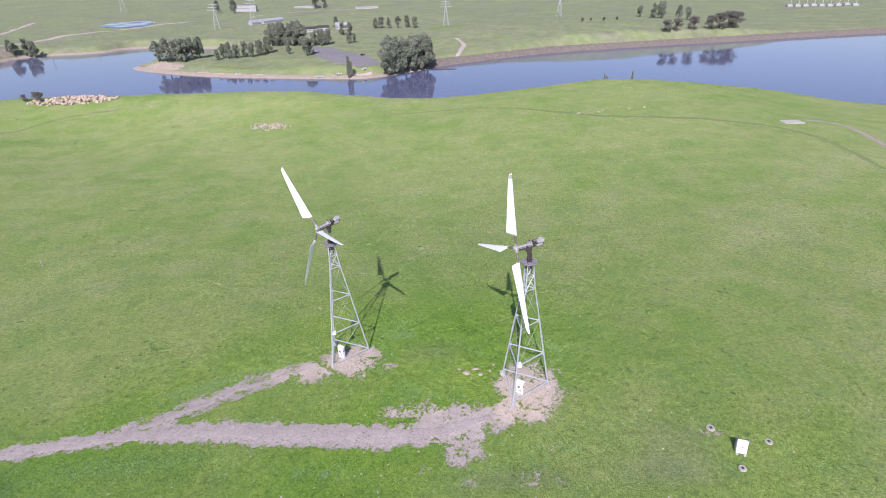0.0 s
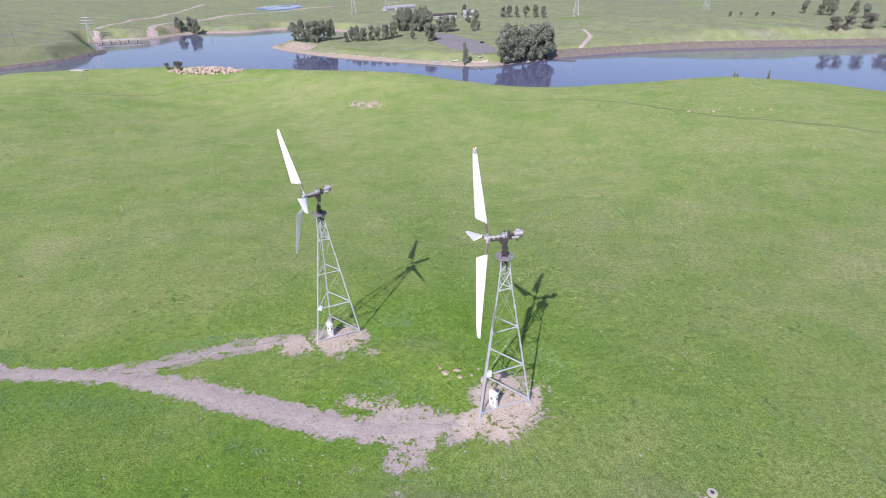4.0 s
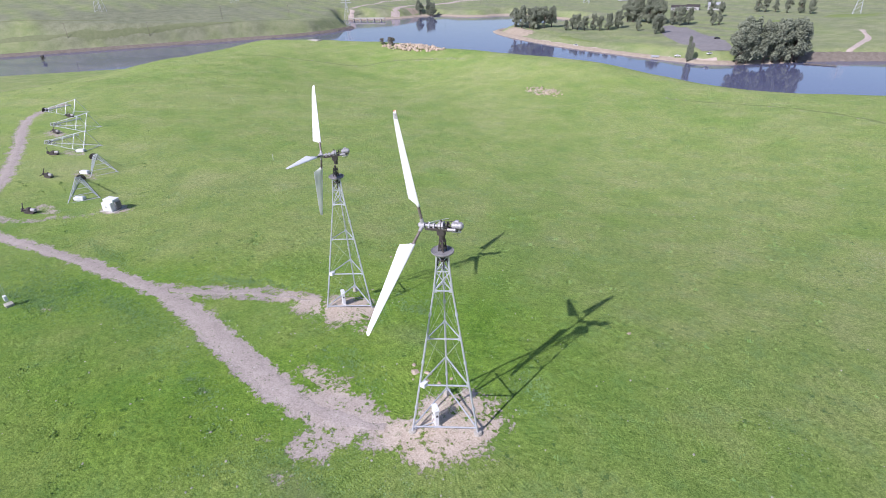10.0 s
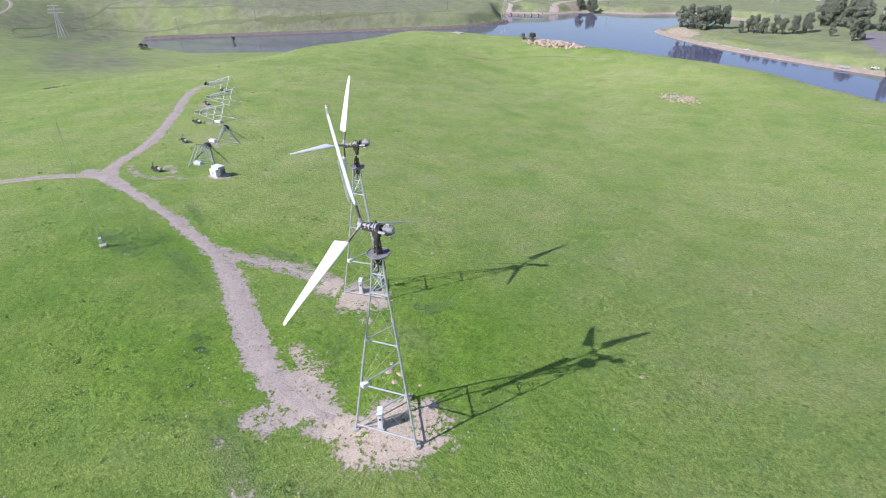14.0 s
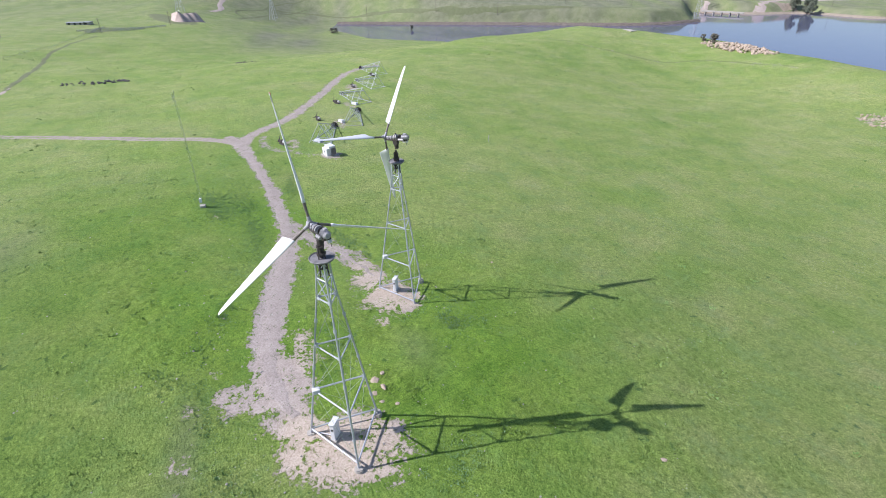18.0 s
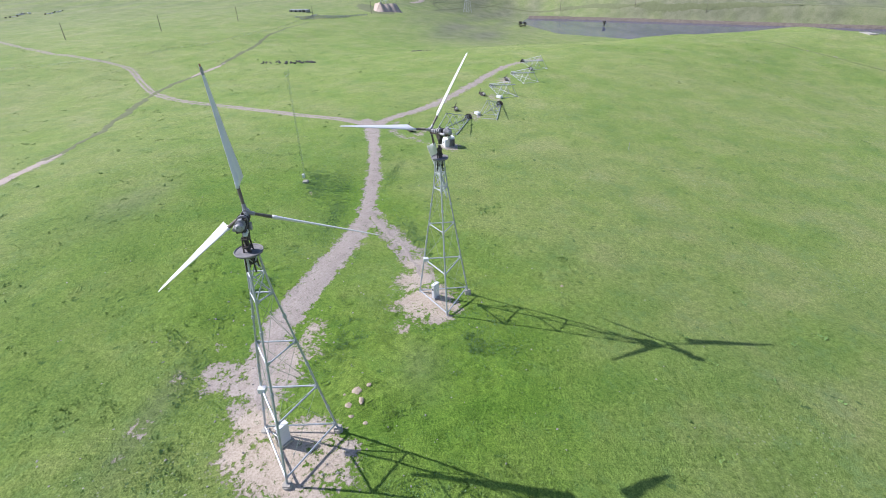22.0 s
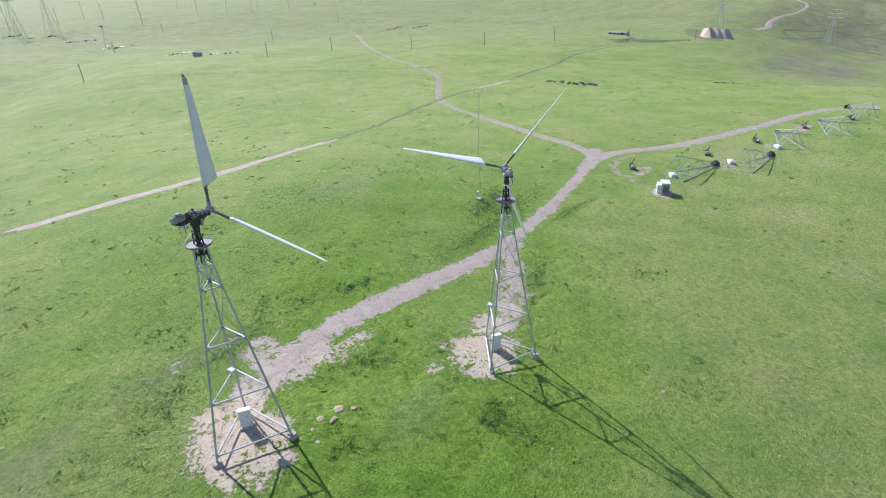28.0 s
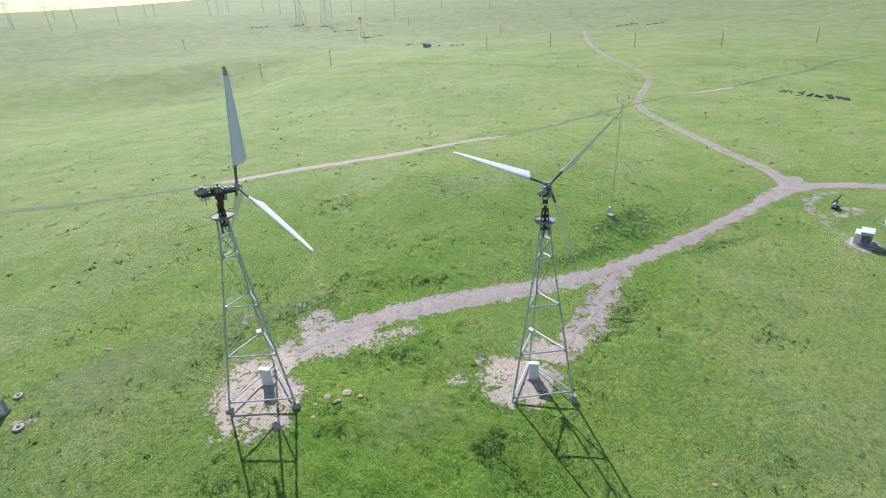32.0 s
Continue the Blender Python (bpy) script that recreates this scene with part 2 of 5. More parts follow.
BARK = simple("bark", (0.06, 0.045, 0.035), (0.14, 0.11, 0.085), 3.0, 0.9, 0.0, 0.03)
WOOD = simple("grey_timber", (0.10, 0.085, 0.07), (0.20, 0.17, 0.145), 3.0, 0.85)
LEAF = leaf_material("eucalyptus_leaves", (0.150, 0.172, 0.125), (0.255, 0.280, 0.200))
LEAF_GREY = leaf_material("grey_shrub_leaves", (0.11, 0.11, 0.085), (0.21, 0.195, 0.16))
TUFT = leaf_material("grass_tufts", (0.120, 0.210, 0.042), (0.205, 0.315, 0.068))
TUSSOCK = leaf_material("dark_tussock_grass", (0.085, 0.165, 0.040), (0.165, 0.275, 0.072))
HERB = leaf_material("dark_herbs", (0.115, 0.225, 0.075), (0.215, 0.350, 0.150))
ROOF = simple("metal_roof", (0.26, 0.27, 0.30), (0.38, 0.385, 0.41), 0.5, 0.5)
WALLS = simple("painted_wall", (0.30, 0.30, 0.30), (0.44, 0.435, 0.43), 0.4, 0.7)
ASPHALT = simple("old_asphalt", (0.16, 0.15, 0.15), (0.24, 0.225, 0.225), 0.3, 0.9)
RED = simple("red_car_paint", (0.28, 0.02, 0.03), (0.36, 0.03, 0.04), 1.0, 0.3)
GLASS = simple("dark_glass", (0.02, 0.022, 0.026), (0.04, 0.045, 0.05), 1.0, 0.1)
RUBBER = simple("rubber", (0.02, 0.02, 0.02), (0.04, 0.04, 0.04), 2.0, 0.9)
CLAY = dirt_material("cut_clay", (0.36, 0.27, 0.22), (0.54, 0.43, 0.37), (0.68, 0.58, 0.52), (0.30, 0.24, 0.20))

# ---- building helpers ----


def finish(bm, name, mat, smooth=False):
    me = bpy.data.meshes.new(name)
    bm.to_mesh(me)
    bm.free()
    me.materials.append(mat)
    if smooth:
        for p in me.polygons:
            p.use_smooth = True
    return me


def part(name, bm, mat, parent=None, label="", smooth=False):
    """Links a bmesh as one mesh object, under a thing or a part."""
    ob = new(name, finish(bm, name, mat, smooth))
    if parent:
        ob.parent = parent
    if label:
        tagged(ob, label)
    return ob


def thing(name, place, label, category, group="", kind="", turn=0.0):
    ob = new(name)
    ob.empty_display_size = 0.2
    ob.matrix_world = Matrix.Translation(place) @ Matrix.Rotation(turn, 4, "Z")
    return tagged(ob, label, category, group, kind)


def add_tube(bm, p, q, r, seg=8, r2=None):
    p, q = Vector(p), Vector(q)
    d = q - p
    m = Matrix.Translation((p + q) / 2) @ d.to_track_quat("Z", "Y").to_matrix().to_4x4()
    bmesh.ops.create_cone(bm, cap_ends=True, segments=seg, radius1=r, radius2=r if r2 is None else r2, depth=d.length, matrix=m)


def add_box(bm, centre, size, turn=None, bevel=0.0):
    m = Matrix.Translation(centre) @ (turn.to_4x4() if turn else Matrix()) @ Matrix.Diagonal((*size, 1))
    geo = bmesh.ops.create_cube(bm, size=1, matrix=m)
    if bevel:
        es = {e for v in geo["verts"] for e in v.link_edges}
        bmesh.ops.bevel(bm, geom=list(es), offset=bevel, segments=1, affect="EDGES")


def tube(p, q, r, seg=8, r2=None):
    bm = bmesh.new()
    add_tube(bm, p, q, r, seg, r2)
    return bm


def box(centre, size, turn=None, bevel=0.0):
    bm = bmesh.new()
    add_box(bm, centre, size, turn, bevel)
    return bm


def add_stone(bm, centre, size, rnd):
    geo = bmesh.ops.create_icosphere(bm, subdivisions=1, radius=1)
    sx, sy, sz = (size * rnd.uniform(0.6, 1.25) for _ in range(3))
    a = rnd.uniform(0, 6.28)
    ca, sa = math.cos(a), math.sin(a)
    for v in geo["verts"]:
        k = rnd.uniform(0.72, 1.18)
        x, y, z = v.co.x * sx * k, v.co.y * sy * k, v.co.z * sz * k * 0.75
        v.co = (centre[0] + ca * x - sa * y, centre[1] + sa * x + ca * y, centre[2] + z)


# ---- ground ----
WATER_Z = -36.0
HILLS = [
    (0, 0, 60, 9.7), (-40, 30, 60, -5.57), (10, 70, 60, -2.54), (-60, -20, 60, 5.15), (-110, 20, 70, -0.46),
    (-100, 80, 70, 3.12), (-80, 170, 80, 3.41), (50, 165, 70, 10.17), (100, 100, 80, -2.7), (-200, 180, 90, -8.8),
    (-250, 110, 90, 11.85), (-200, 20, 90, 2.89), (-200, -100, 90, 1.65), (-320, 30, 100, -9.94), (-400, -150, 130, 4.84),
    (-260, -270, 120, 0.49), (-120, -320, 100, 7.7), (-10, -320, 90, 1.71), (-10, -230, 60, -7.65), (-10, -120, 80, 6.38),
    (70, -70, 90, -5.74), (-110, -110, 90, -2.25), (90, 20, 80, 9.45), (-20, 120, 60, -7.27), (0, 4, 16, 0.75),
    (-250, 110, 60, 2.7), (-140, 170, 50, -8.0), (-80, 190, 50, 1.3), (-20, 190, 50, -3.8), (50, 180, 50, -0.6), (170, 190, 60, -0.7), (-150, 250, 45, 7.7), (-80, 250, 45, 7.6),
    (0, 240, 45, -3.2), (80, 245, 45, 1.9), (150, 240, 45, 1.1), (-300, 180, 55, 3.6), (-215, 255, 40, 2.3), (-330, 90, 55, -10.0), (-380, 170, 55, -10.5), (-290, 260, 50, 3.3),
    (220, 220, 50, -5.4), (-150, 100, 50, -1.4), (-340, 0, 60, -3.3), (-25, -345, 42, -13.0), (-85, -362, 42, -9.0), (45, -315, 48, -9.0)]
FAR_HILLS = [(230, 640, 90, 12), (60, 620, 70, 9), (-60, 900, 160, 14), (-700, 330, 150, 9), (-880, 80, 260, 12), (-680, -80, 160, 7), (-1300, 500, 400, 24),
             (-1300, -700, 420, 16), (-500, -900, 300, 10), (300, -900, 380, 17), (-900, -1700, 600, 30), (400, -2600, 900, 30), (-1500, -2900, 900, 105), (-2800, -900, 900, 120), (1800, -1500, 900, 90)]
SHORE = [
    (-561, 75), (-479, 100), (-425, 165), (-405, 250), (-330, 335), (-200, 312), (-100, 296), (8, 290), (100, 288), (170, 280), (224, 264), (261, 254),
    (420, 180), (900, 100), (900, 650), (533, 595), (323, 558), (136, 521), (7, 450), (-5, 438), (-44, 404), (-68, 399), (-154, 419), (-209, 437),
    (-286, 481), (-292, 511), (-250, 560), (-230, 600), (-258, 633), (-364, 658), (-380, 609), (-454, 603), (-463, 557), (-473, 538), (-515, 504),
    (-446, 446), (-439, 384), (-467, 329), (-490, 290), (-559, 172), (-603, 87)]
MIDLINE = ((-3000, -700, -520, -440, -330, -150, 0, 250, 700, 3000), (-400, 60, 240, 330, 420, 360, 370, 420, 450, 600))


def smooth01(t):
    t = np.clip(t, 0, 1)
    return t * t * (3 - 2 * t)


def shore_distance(x, y):
    """Metres from the shore line, negative over the water."""
    best = np.full(x.shape, 1e9)
    inside = np.zeros(x.shape, bool)
    for (ax, ay), (bx, by) in zip(SHORE, SHORE[1:] + SHORE[:1]):
        t = np.clip(((x - ax) * (bx - ax) + (y - ay) * (by - ay)) / ((bx - ax) ** 2 + (by - ay) ** 2), 0, 1)
        best = np.minimum(best, np.hypot(x - ax - t * (bx - ax), y - ay - t * (by - ay)))
        inside ^= ((ay > y) != (by > y)) & (x < (bx - ax) * (y - ay) / (by - ay + 1e-9) + ax)
    return np.where(inside, -best, best)


def wave(x, y, s, seed):
    """A cheap smooth unevenness of about unit size."""
    r = np.random.RandomState(seed)
    z = 0 * x
    for k in range(5):
        a, p, f = r.uniform(0, 6.28), r.uniform(0, 6.28), r.uniform(0.7, 1.6) / s
        z = z + np.sin((x * np.cos(a) + y * np.sin(a)) * f * 6.28 + p)
    return z / 2.5


LATTICE = np.random.RandomState(99).rand(256, 256)


def value_noise(x, y, s, octaves=3):
    """Uneven relief of about -1 to 1, with bumps s metres wide and smaller."""
    out, amp = 0 * x, 1.0
    for k in range(octaves):
        u, v = x / s + 17.3 * k + 1000, y / s + 41.9 * k + 1000
        i, j = np.floor(u).astype(int), np.floor(v).astype(int)
        f, g = u - i, v - j
        f, g = f * f * (3 - 2 * f), g * g * (3 - 2 * g)
        i0, i1, j0, j1 = i % 256, (i + 1) % 256, j % 256, (j + 1) % 256
        out = out + amp * (2 * ((LATTICE[i0, j0] * (1 - f) + LATTICE[i1, j0] * f) * (1 - g) + (LATTICE[i0, j1] * (1 - f) + LATTICE[i1, j1] * f) * g) - 1)
        amp, s = amp * 0.55, s * 0.5
    return out


def height(x, y):
    x, y = np.asarray(x, float), np.asarray(y, float)
    near = -12.0 + 0 * x
    for a, b, s, q in HILLS:
        near = near + q * np.exp(-((x - a) ** 2 + (y - b) ** 2) / (2 * s * s))
    away = smooth01((np.hypot(x + 60, y) - 380) / 420)
    far = -32.5 + 1.2 * wave(x, y, 220, 3) + 0.5 * wave(x, y, 60, 4)
    for a, b, s, q in FAR_HILLS:
        g = q * np.exp(-((x - a) ** 2 + (y - b) ** 2) / (2 * s * s))
        far, near = far + g, near + (g * away if b < 300 else 0)
    m = smooth01((y - np.interp(x, *MIDLINE) + 30) / 60)
    d = shore_distance(x, y)
    land = near * (1 - m) + far * m
    w = 90 + 70 * smooth01((-200 - x) / 120)
    rise = smooth01(d / w) * (1 - m) + smooth01((d - 6) / 16) * m
    z = WATER_Z + np.maximum(land - WATER_Z, 0.5) * rise - 0.8 * (1 - rise) * m
    z = np.where(d < 0, WATER_Z - np.minimum(4, -0.25 * d), z)
    r = np.hypot(x, y)
    out = smooth01((r - 80) / 200)
    return z + 0.10 * value_noise(x, y, 8.0, 2) * (1 - out) * smooth01(d / 20) + 0.8 * out * value_noise(x, y, 40, 3) * smooth01(d / 40)


def ground_at(x, y):
    return float(height(np.array([x]), np.array([y]))[0])


def axis(zones, first, grow, reach):
    """Grid lines: zones of (end, step) from first on, then ever wider steps to the reach on both sides."""
    out = [first]
    for end, d in zones:
        out += list(np.arange(out[-1] + d, end + d / 2, d))
    tail, d, p = [], zones[-1][1], 0.0
    while p < reach:
        d *= grow
        p += d
        tail.append(p)
    tail = np.array(tail)
    return np.concatenate([first - tail[::-1], out, out[-1] + tail])


def smooth_line(pts, every):
    """A rounded line through the points, sampled evenly."""
    p = np.array(pts, float)
    for _ in range(3):
        q = np.empty((2 * len(p), 2))
        q[0], q[-1] = p[0], p[-1]
        a, b = p[:-1], p[1:]
        q[1:-1:2], q[2:-1:2] = 0.75 * a + 0.25 * b, 0.25 * a + 0.75 * b
        p = q
    s = np.concatenate([[0], np.cumsum(np.hypot(*np.diff(p, axis=0).T))])
    t = np.arange(0, s[-1], every)
    return np.stack([np.interp(t, s, p[:, 0]), np.interp(t, s, p[:, 1])], -1), t / s[-1]


MAIN_TRACK = [(-105, -12), (-100, -10), (-90, -8), (-77, -5.6), (-63, -3.6), (-52, -2.6), (-42, -1.9), (-34, -2.8), (-27, -4.0), (-19, -5.3), (-12, -6.1), (-7, -5.2), (-3.5, -3.6)]
TOWER_SPUR = [(-46, -2.2), (-41, 0.2), (-36.5, 3.2), (-32.5, 5.4), (-26, 7.4)]
WEST_TRACK = [(-98, -9), (-105, -15), (-114, -34), (-131, -60), (-147, -86), (-158, -97), (-180, -113), (-205, -130), (-217, -148), (-236, -178), (-267, -225), (-320, -290), (-400, -375)]
NORTH_TRACK = [(-97, -8.5), (-106, -7.5), (-114, -0.5), (-133, 9), (-155, 18.5), (-173, 25), (-186, 33), (-192, 45)]
PALE_TRACK = [(-5, -78.2), (-20, -75.1), (-37, -72.4), (-56, -73.8), (-73, -76.6), (-84, -77.3)]
OLD_TRACK = [(70, -128), (40, -104), (22, -92), (10, -84.5), (0, -79.6), (-8, -77.0)]
FAINT_TRACK = [(-78, -77.0), (-98, -79.6), (-118, -85.4), (-149, -94), (-168, -95.6), (-190, -95.0), (-211, -94.4), (-240, -96), (-275, -101), (-320, -108), (-361, -107), (-385, -98)]
BROW_TRACK = [(-28, 182), (-1, 183), (26, 173), (44, 153), (60, 140), (78, 135), (97, 129), (109, 122), (114, 113), (113, 97), (109, 79)]
EAST_TRACK = [(124, 133), (134, 130), (134, 122), (133, 115), (128, 100), (120, 84)]
RIDGE_TRACK = [(-240, 150), (-187, 177), (-176, 200), (-153, 209), (-131, 212)]
BYWAY = [(-103, -4), (-93.5, -4.6), (-86, 4), (-81.5, 8.5)]
# bare patches: centre, half-axes, how bare, how sandy
SOIL = [
    (1.0, 0.0, 4.9, 5.6, 0.66, 1), (-0.5, -3.6, 4.4, 2.8, 0.64, 1), (-21.0, 8.6, 4.8, 4.4, 0.64, 1), (-26, 6.4, 5.2, 2.6, 0.58, 0.8),
    (-7.5, -4.6, 7.0, 3.6, 0.62, 0.25), (-7.5, -8.6, 2.6, 2.6, 0.56, 0.1), (-12.5, -2.2, 5.0, 1.9, 0.46, 0.6), (18.4, -7.6, 1.6, 1.0, 0.32, 0.6),
    (-16.4, 6.5, 2.4, 2.0, 0.37, 0.8), (-83, 10, 3.4, 3.0, 0.62, 0.4), (-94, 2.2, 5.5, 2.4, 0.50, 0.4), (-52.5, -12, 2.0, 1.0, 0.42, 0.9), (-111, 16, 6, 2.6, 0.44, 0.4),
    (-131, 22, 5, 2.6, 0.44, 0.4), (-155, 27, 7, 3, 0.48, 0.4), (-74, 172, 9, 5, 0.46, 1), (-3, -12.5, 6.5, 1.3, 0.22, 0.2), (-9.5, -10.5, 3.0, 1.6, 0.26, 0.2), (-20, 6.0, 5, 2.2, 0.42, 0.7)]


def lushness(x, y):
    """1 where the turf is thick and deep green, 0 where it is thin and dry."""
    g = 0.75 * np.exp(-(((x + 26) / 60) ** 2 + ((y + 14) / 40) ** 2)) + 0.6 * np.exp(-(((x + 10) / 24) ** 2 + ((y - 14) / 13) ** 2))
    g = g + 0.18 * np.exp(-(((x + 190) / 170) ** 2 + ((y + 20) / 150) ** 2))
    return np.clip(g + 0.14 * wave(x, y, 30, 61), 0, 1)


def dryness_and_haze(x, y):
    """1 on the grazed-down brownish slopes west of the water; part of it on all far land, as haze put into the colour.
    """
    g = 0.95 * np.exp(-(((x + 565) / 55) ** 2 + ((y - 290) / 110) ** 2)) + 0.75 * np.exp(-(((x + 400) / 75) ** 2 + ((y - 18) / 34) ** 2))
    # first term greys the grass with distance: haze painted into its colour
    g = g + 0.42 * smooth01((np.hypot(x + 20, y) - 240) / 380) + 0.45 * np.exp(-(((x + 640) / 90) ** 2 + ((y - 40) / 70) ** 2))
    # more painted haze on everything beyond the water
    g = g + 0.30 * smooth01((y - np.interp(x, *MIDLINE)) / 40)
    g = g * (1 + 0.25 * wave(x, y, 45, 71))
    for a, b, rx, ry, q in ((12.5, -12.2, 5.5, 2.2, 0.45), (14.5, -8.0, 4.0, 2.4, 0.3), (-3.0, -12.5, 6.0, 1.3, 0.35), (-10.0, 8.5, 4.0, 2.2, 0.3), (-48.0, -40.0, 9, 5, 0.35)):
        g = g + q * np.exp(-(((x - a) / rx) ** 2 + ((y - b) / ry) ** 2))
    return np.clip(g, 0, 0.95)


def line_distance(x, y, pts):
    p, _ = smooth_line(pts, 2.0)
    best = np.full(x.shape, 1e9)
    for (ax, ay), (bx, by) in zip(p[:-1], p[1:]):
        t = np.clip(((x - ax) * (bx - ax) + (y - ay) * (by - ay)) / ((bx - ax) ** 2 + (by - ay) ** 2 + 1e-9), 0, 1)
        best = np.minimum(best, np.hypot(x - ax - t * (bx - ax), y - ay - t * (by - ay)))
    return best


def build_ground():
    xs = axis(((-320, 5), (-125, 2.5), (-56, 0.8), (26, 0.25), (50, 0.8), (160, 3), (560, 6)), -660, 1.09, 4000)
    ys = axis(((-200, 5), (-80, 2.5), (-24, 0.8), (42, 0.25), (90, 0.8), (280, 3), (690, 4)), -420, 1.09, 4200)
    X, Y = np.meshgrid(xs, ys)
    Z = height(X, Y)
    nx, ny = len(xs), len(ys)
    turf = smooth01((X + 75) / 30) * smooth01((45 - X) / 20) * smooth01((Y + 40) / 20) * smooth01((62 - Y) / 25)
    worn = np.minimum(line_distance(X, Y, MAIN_TRACK) - 2.2, line_distance(X, Y, TOWER_SPUR) - 1.6)
    for a, b, rx, ry, q, _ in SOIL[:7]:
        worn = np.minimum(worn, 3.0 * (np.hypot((X - a) / rx, (Y - b) / ry) - 0.85))
    turf = turf * smooth01(worn / 1.5)
    thick = np.clip(0.55 + 0.6 * value_noise(X, Y, 9.0, 2), 0.15, 1.2)
    hummock = (1 + 0.4 * np.exp(-(((X + 8) / 22) ** 2 + ((Y - 17) / 12) ** 2))) * 0.085 * value_noise(X, Y, 2.3, 2) + 0.075 * (np.abs(value_noise(X + 31, Y - 12, 1.1, 2)) - 0.3) + 0.06 * value_noise(X, Y, 0.55, 1)
    Z = Z + turf * thick * (0.5 + 0.75 * lushness(X, Y)) * (hummock + 0.04)
    co = np.stack([X, Y, Z], -1).reshape(-1, 3)
    i = np.arange(ny - 1)[:, None] * nx + np.arange(nx - 1)[None, :]
    quads = np.stack([i, i + 1, i + nx + 1, i + nx], -1).reshape(-1, 4)
    me = bpy.data.meshes.new("ground")
    me.vertices.add(len(co))
    me.vertices.foreach_set("co", co.ravel())
    me.loops.add(quads.size)
    me.loops.foreach_set("vertex_index", quads.ravel())
    me.polygons.add(len(quads))
    me.polygons.foreach_set("loop_start", np.arange(0, quads.size, 4))
    me.update(calc_edges=True)
    me.polygons.foreach_set("use_smooth", np.ones(len(quads), bool))
    x, y = co[:, 0], co[:, 1]
    bare, sandy = np.zeros(len(co)), np.zeros(len(co))
    for line, w, q in ((MAIN_TRACK, 1.2, 0.66), (TOWER_SPUR, 1.1, 0.56), (WEST_TRACK, 0.7, 0.46), (NORTH_TRACK, 1.0, 0.60), (PALE_TRACK, 0.9, 0.5), (OLD_TRACK, 0.6, 0.42), (BYWAY, 0.4, 0.42)):
        if line is MAIN_TRACK:
            w = 0.45 + 0.45 * smooth01((x + 44) / 8) + 0.5 * smooth01((-84 - x) / 8)
        bare = np.maximum(bare, q * np.exp(-(np.maximum(line_distance(x, y, line) - w, 0) / 1.1) ** 2))
    for line, q in ((BROW_TRACK, 0.34), (EAST_TRACK, 0.55), (RIDGE_TRACK, 0.38)):
        bare = np.maximum(bare, q * np.exp(-(line_distance(x, y, line) / 1.6) ** 2))
    for a, b, rx, ry, q, tone in SOIL:
        g = np.exp(-np.maximum(np.hypot((x - a) / rx, (y - b) / ry) - 0.45, 0) ** 2 * 4.5)
        bare = np.maximum(bare, q * g)
        sandy = np.maximum(sandy, tone * g)
    # dry slopes and the painted distance haze share this layer
    dry_haze_layer = me.attributes.new("dry", "FLOAT", "POINT")
    dry_haze_layer.data.foreach_set("value", dryness_and_haze(x, y))
    lush_layer = me.attributes.new("lush", "FLOAT", "POINT")
    lush_layer.data.foreach_set("value", lushness(x, y))
    # deeper green turf in the south; part of its darkening is painted vignetting
    sward_vignette_layer = me.attributes.new("sward_vignette", "FLOAT", "POINT")
    sward_vignette_layer.data.foreach_set("value", np.clip(np.exp(-(((x + 34) / 46) ** 2 + ((y + 30) / 26) ** 2)) * (1 + 0.2 * wave(x, y, 14, 81)), 0, 1))
    tone_layer = me.attributes.new("sandy", "FLOAT", "POINT")
    tone_layer.data.foreach_set("value", sandy)
    layer = me.attributes.new("bare", "FLOAT", "POINT")
    layer.data.foreach_set("value", bare)
    me.materials.append(GRASS)
    return tagged(new("ground", me), "rolling green pasture with trampled bare patches", "ground", kind="structure")


ground = build_ground()
bm = bmesh.new()
bmesh.ops.create_grid(bm, x_segments=1, y_segments=1, size=1, matrix=Matrix.Translation((120, 380, WATER_Z)) @ Matrix.Diagonal((800, 330, 1, 1)))
tagged(part("water", bm, WATER), "calm blue reservoir water", "lake", kind="structure")


def ribbon(name, pts, width, mat, label, lift=0.05, every=0.6, ragged=0.22, across=8, ends=1.0, seed=1, category="road"):
    """A worn track laid over the ground, with ragged edges."""
    p, t = smooth_line(pts, every)
    tg = np.gradient(p, axis=0)
    tg /= np.hypot(tg[:, 0], tg[:, 1])[:, None] + 1e-9
    nr = np.stack([-tg[:, 1], tg[:, 0]], -1)
    rs = np.random.RandomState(seed)
    k = len(p)
    w = np.interp(t, np.linspace(0, 1, len(width)), width) / 2 if isinstance(width, (list, tuple)) else np.full(k, width / 2)

    def rough():
        a = rs.normal(0, 1, k + 8)
        return np.convolve(a, np.ones(3) / 3, "same")[4:-4] + 1.5 * np.convolve(a, np.ones(9) / 9, "same")[4:-4]
    left, right = w + ragged * rough(), w + ragged * rough()
    rows = []
    for j in range(across + 1):
        f = j / across
        off = -right * (1 - f) + left * f
        q = p + nr * off[:, None]
        crown = lift * min(1.0, 3.2 * min(f, 1 - f)) - 0.02 * (1 if j in (0, across) else 0)
        rows.append(np.stack([q[:, 0], q[:, 1], height(q[:, 0], q[:, 1]) + crown], -1))
    co = np.stack(rows, 1)
    n1 = across + 1
    i = np.arange(k - 1)[:, None] * n1 + np.arange(across)[None, :]
    quads = np.stack([i, i + n1, i + n1 + 1, i + 1], -1).reshape(-1, 4)
    me = bpy.data.meshes.new(name)
    me.from_pydata(co.reshape(-1, 3).tolist(), [], quads.tolist())
    me.materials.append(mat)
    for q in me.polygons:
        q.use_smooth = True
    if me.polygons[0].normal.z < 0:
        me.flip_normals()
    return tagged(new(name, me), label, category, kind="structure")


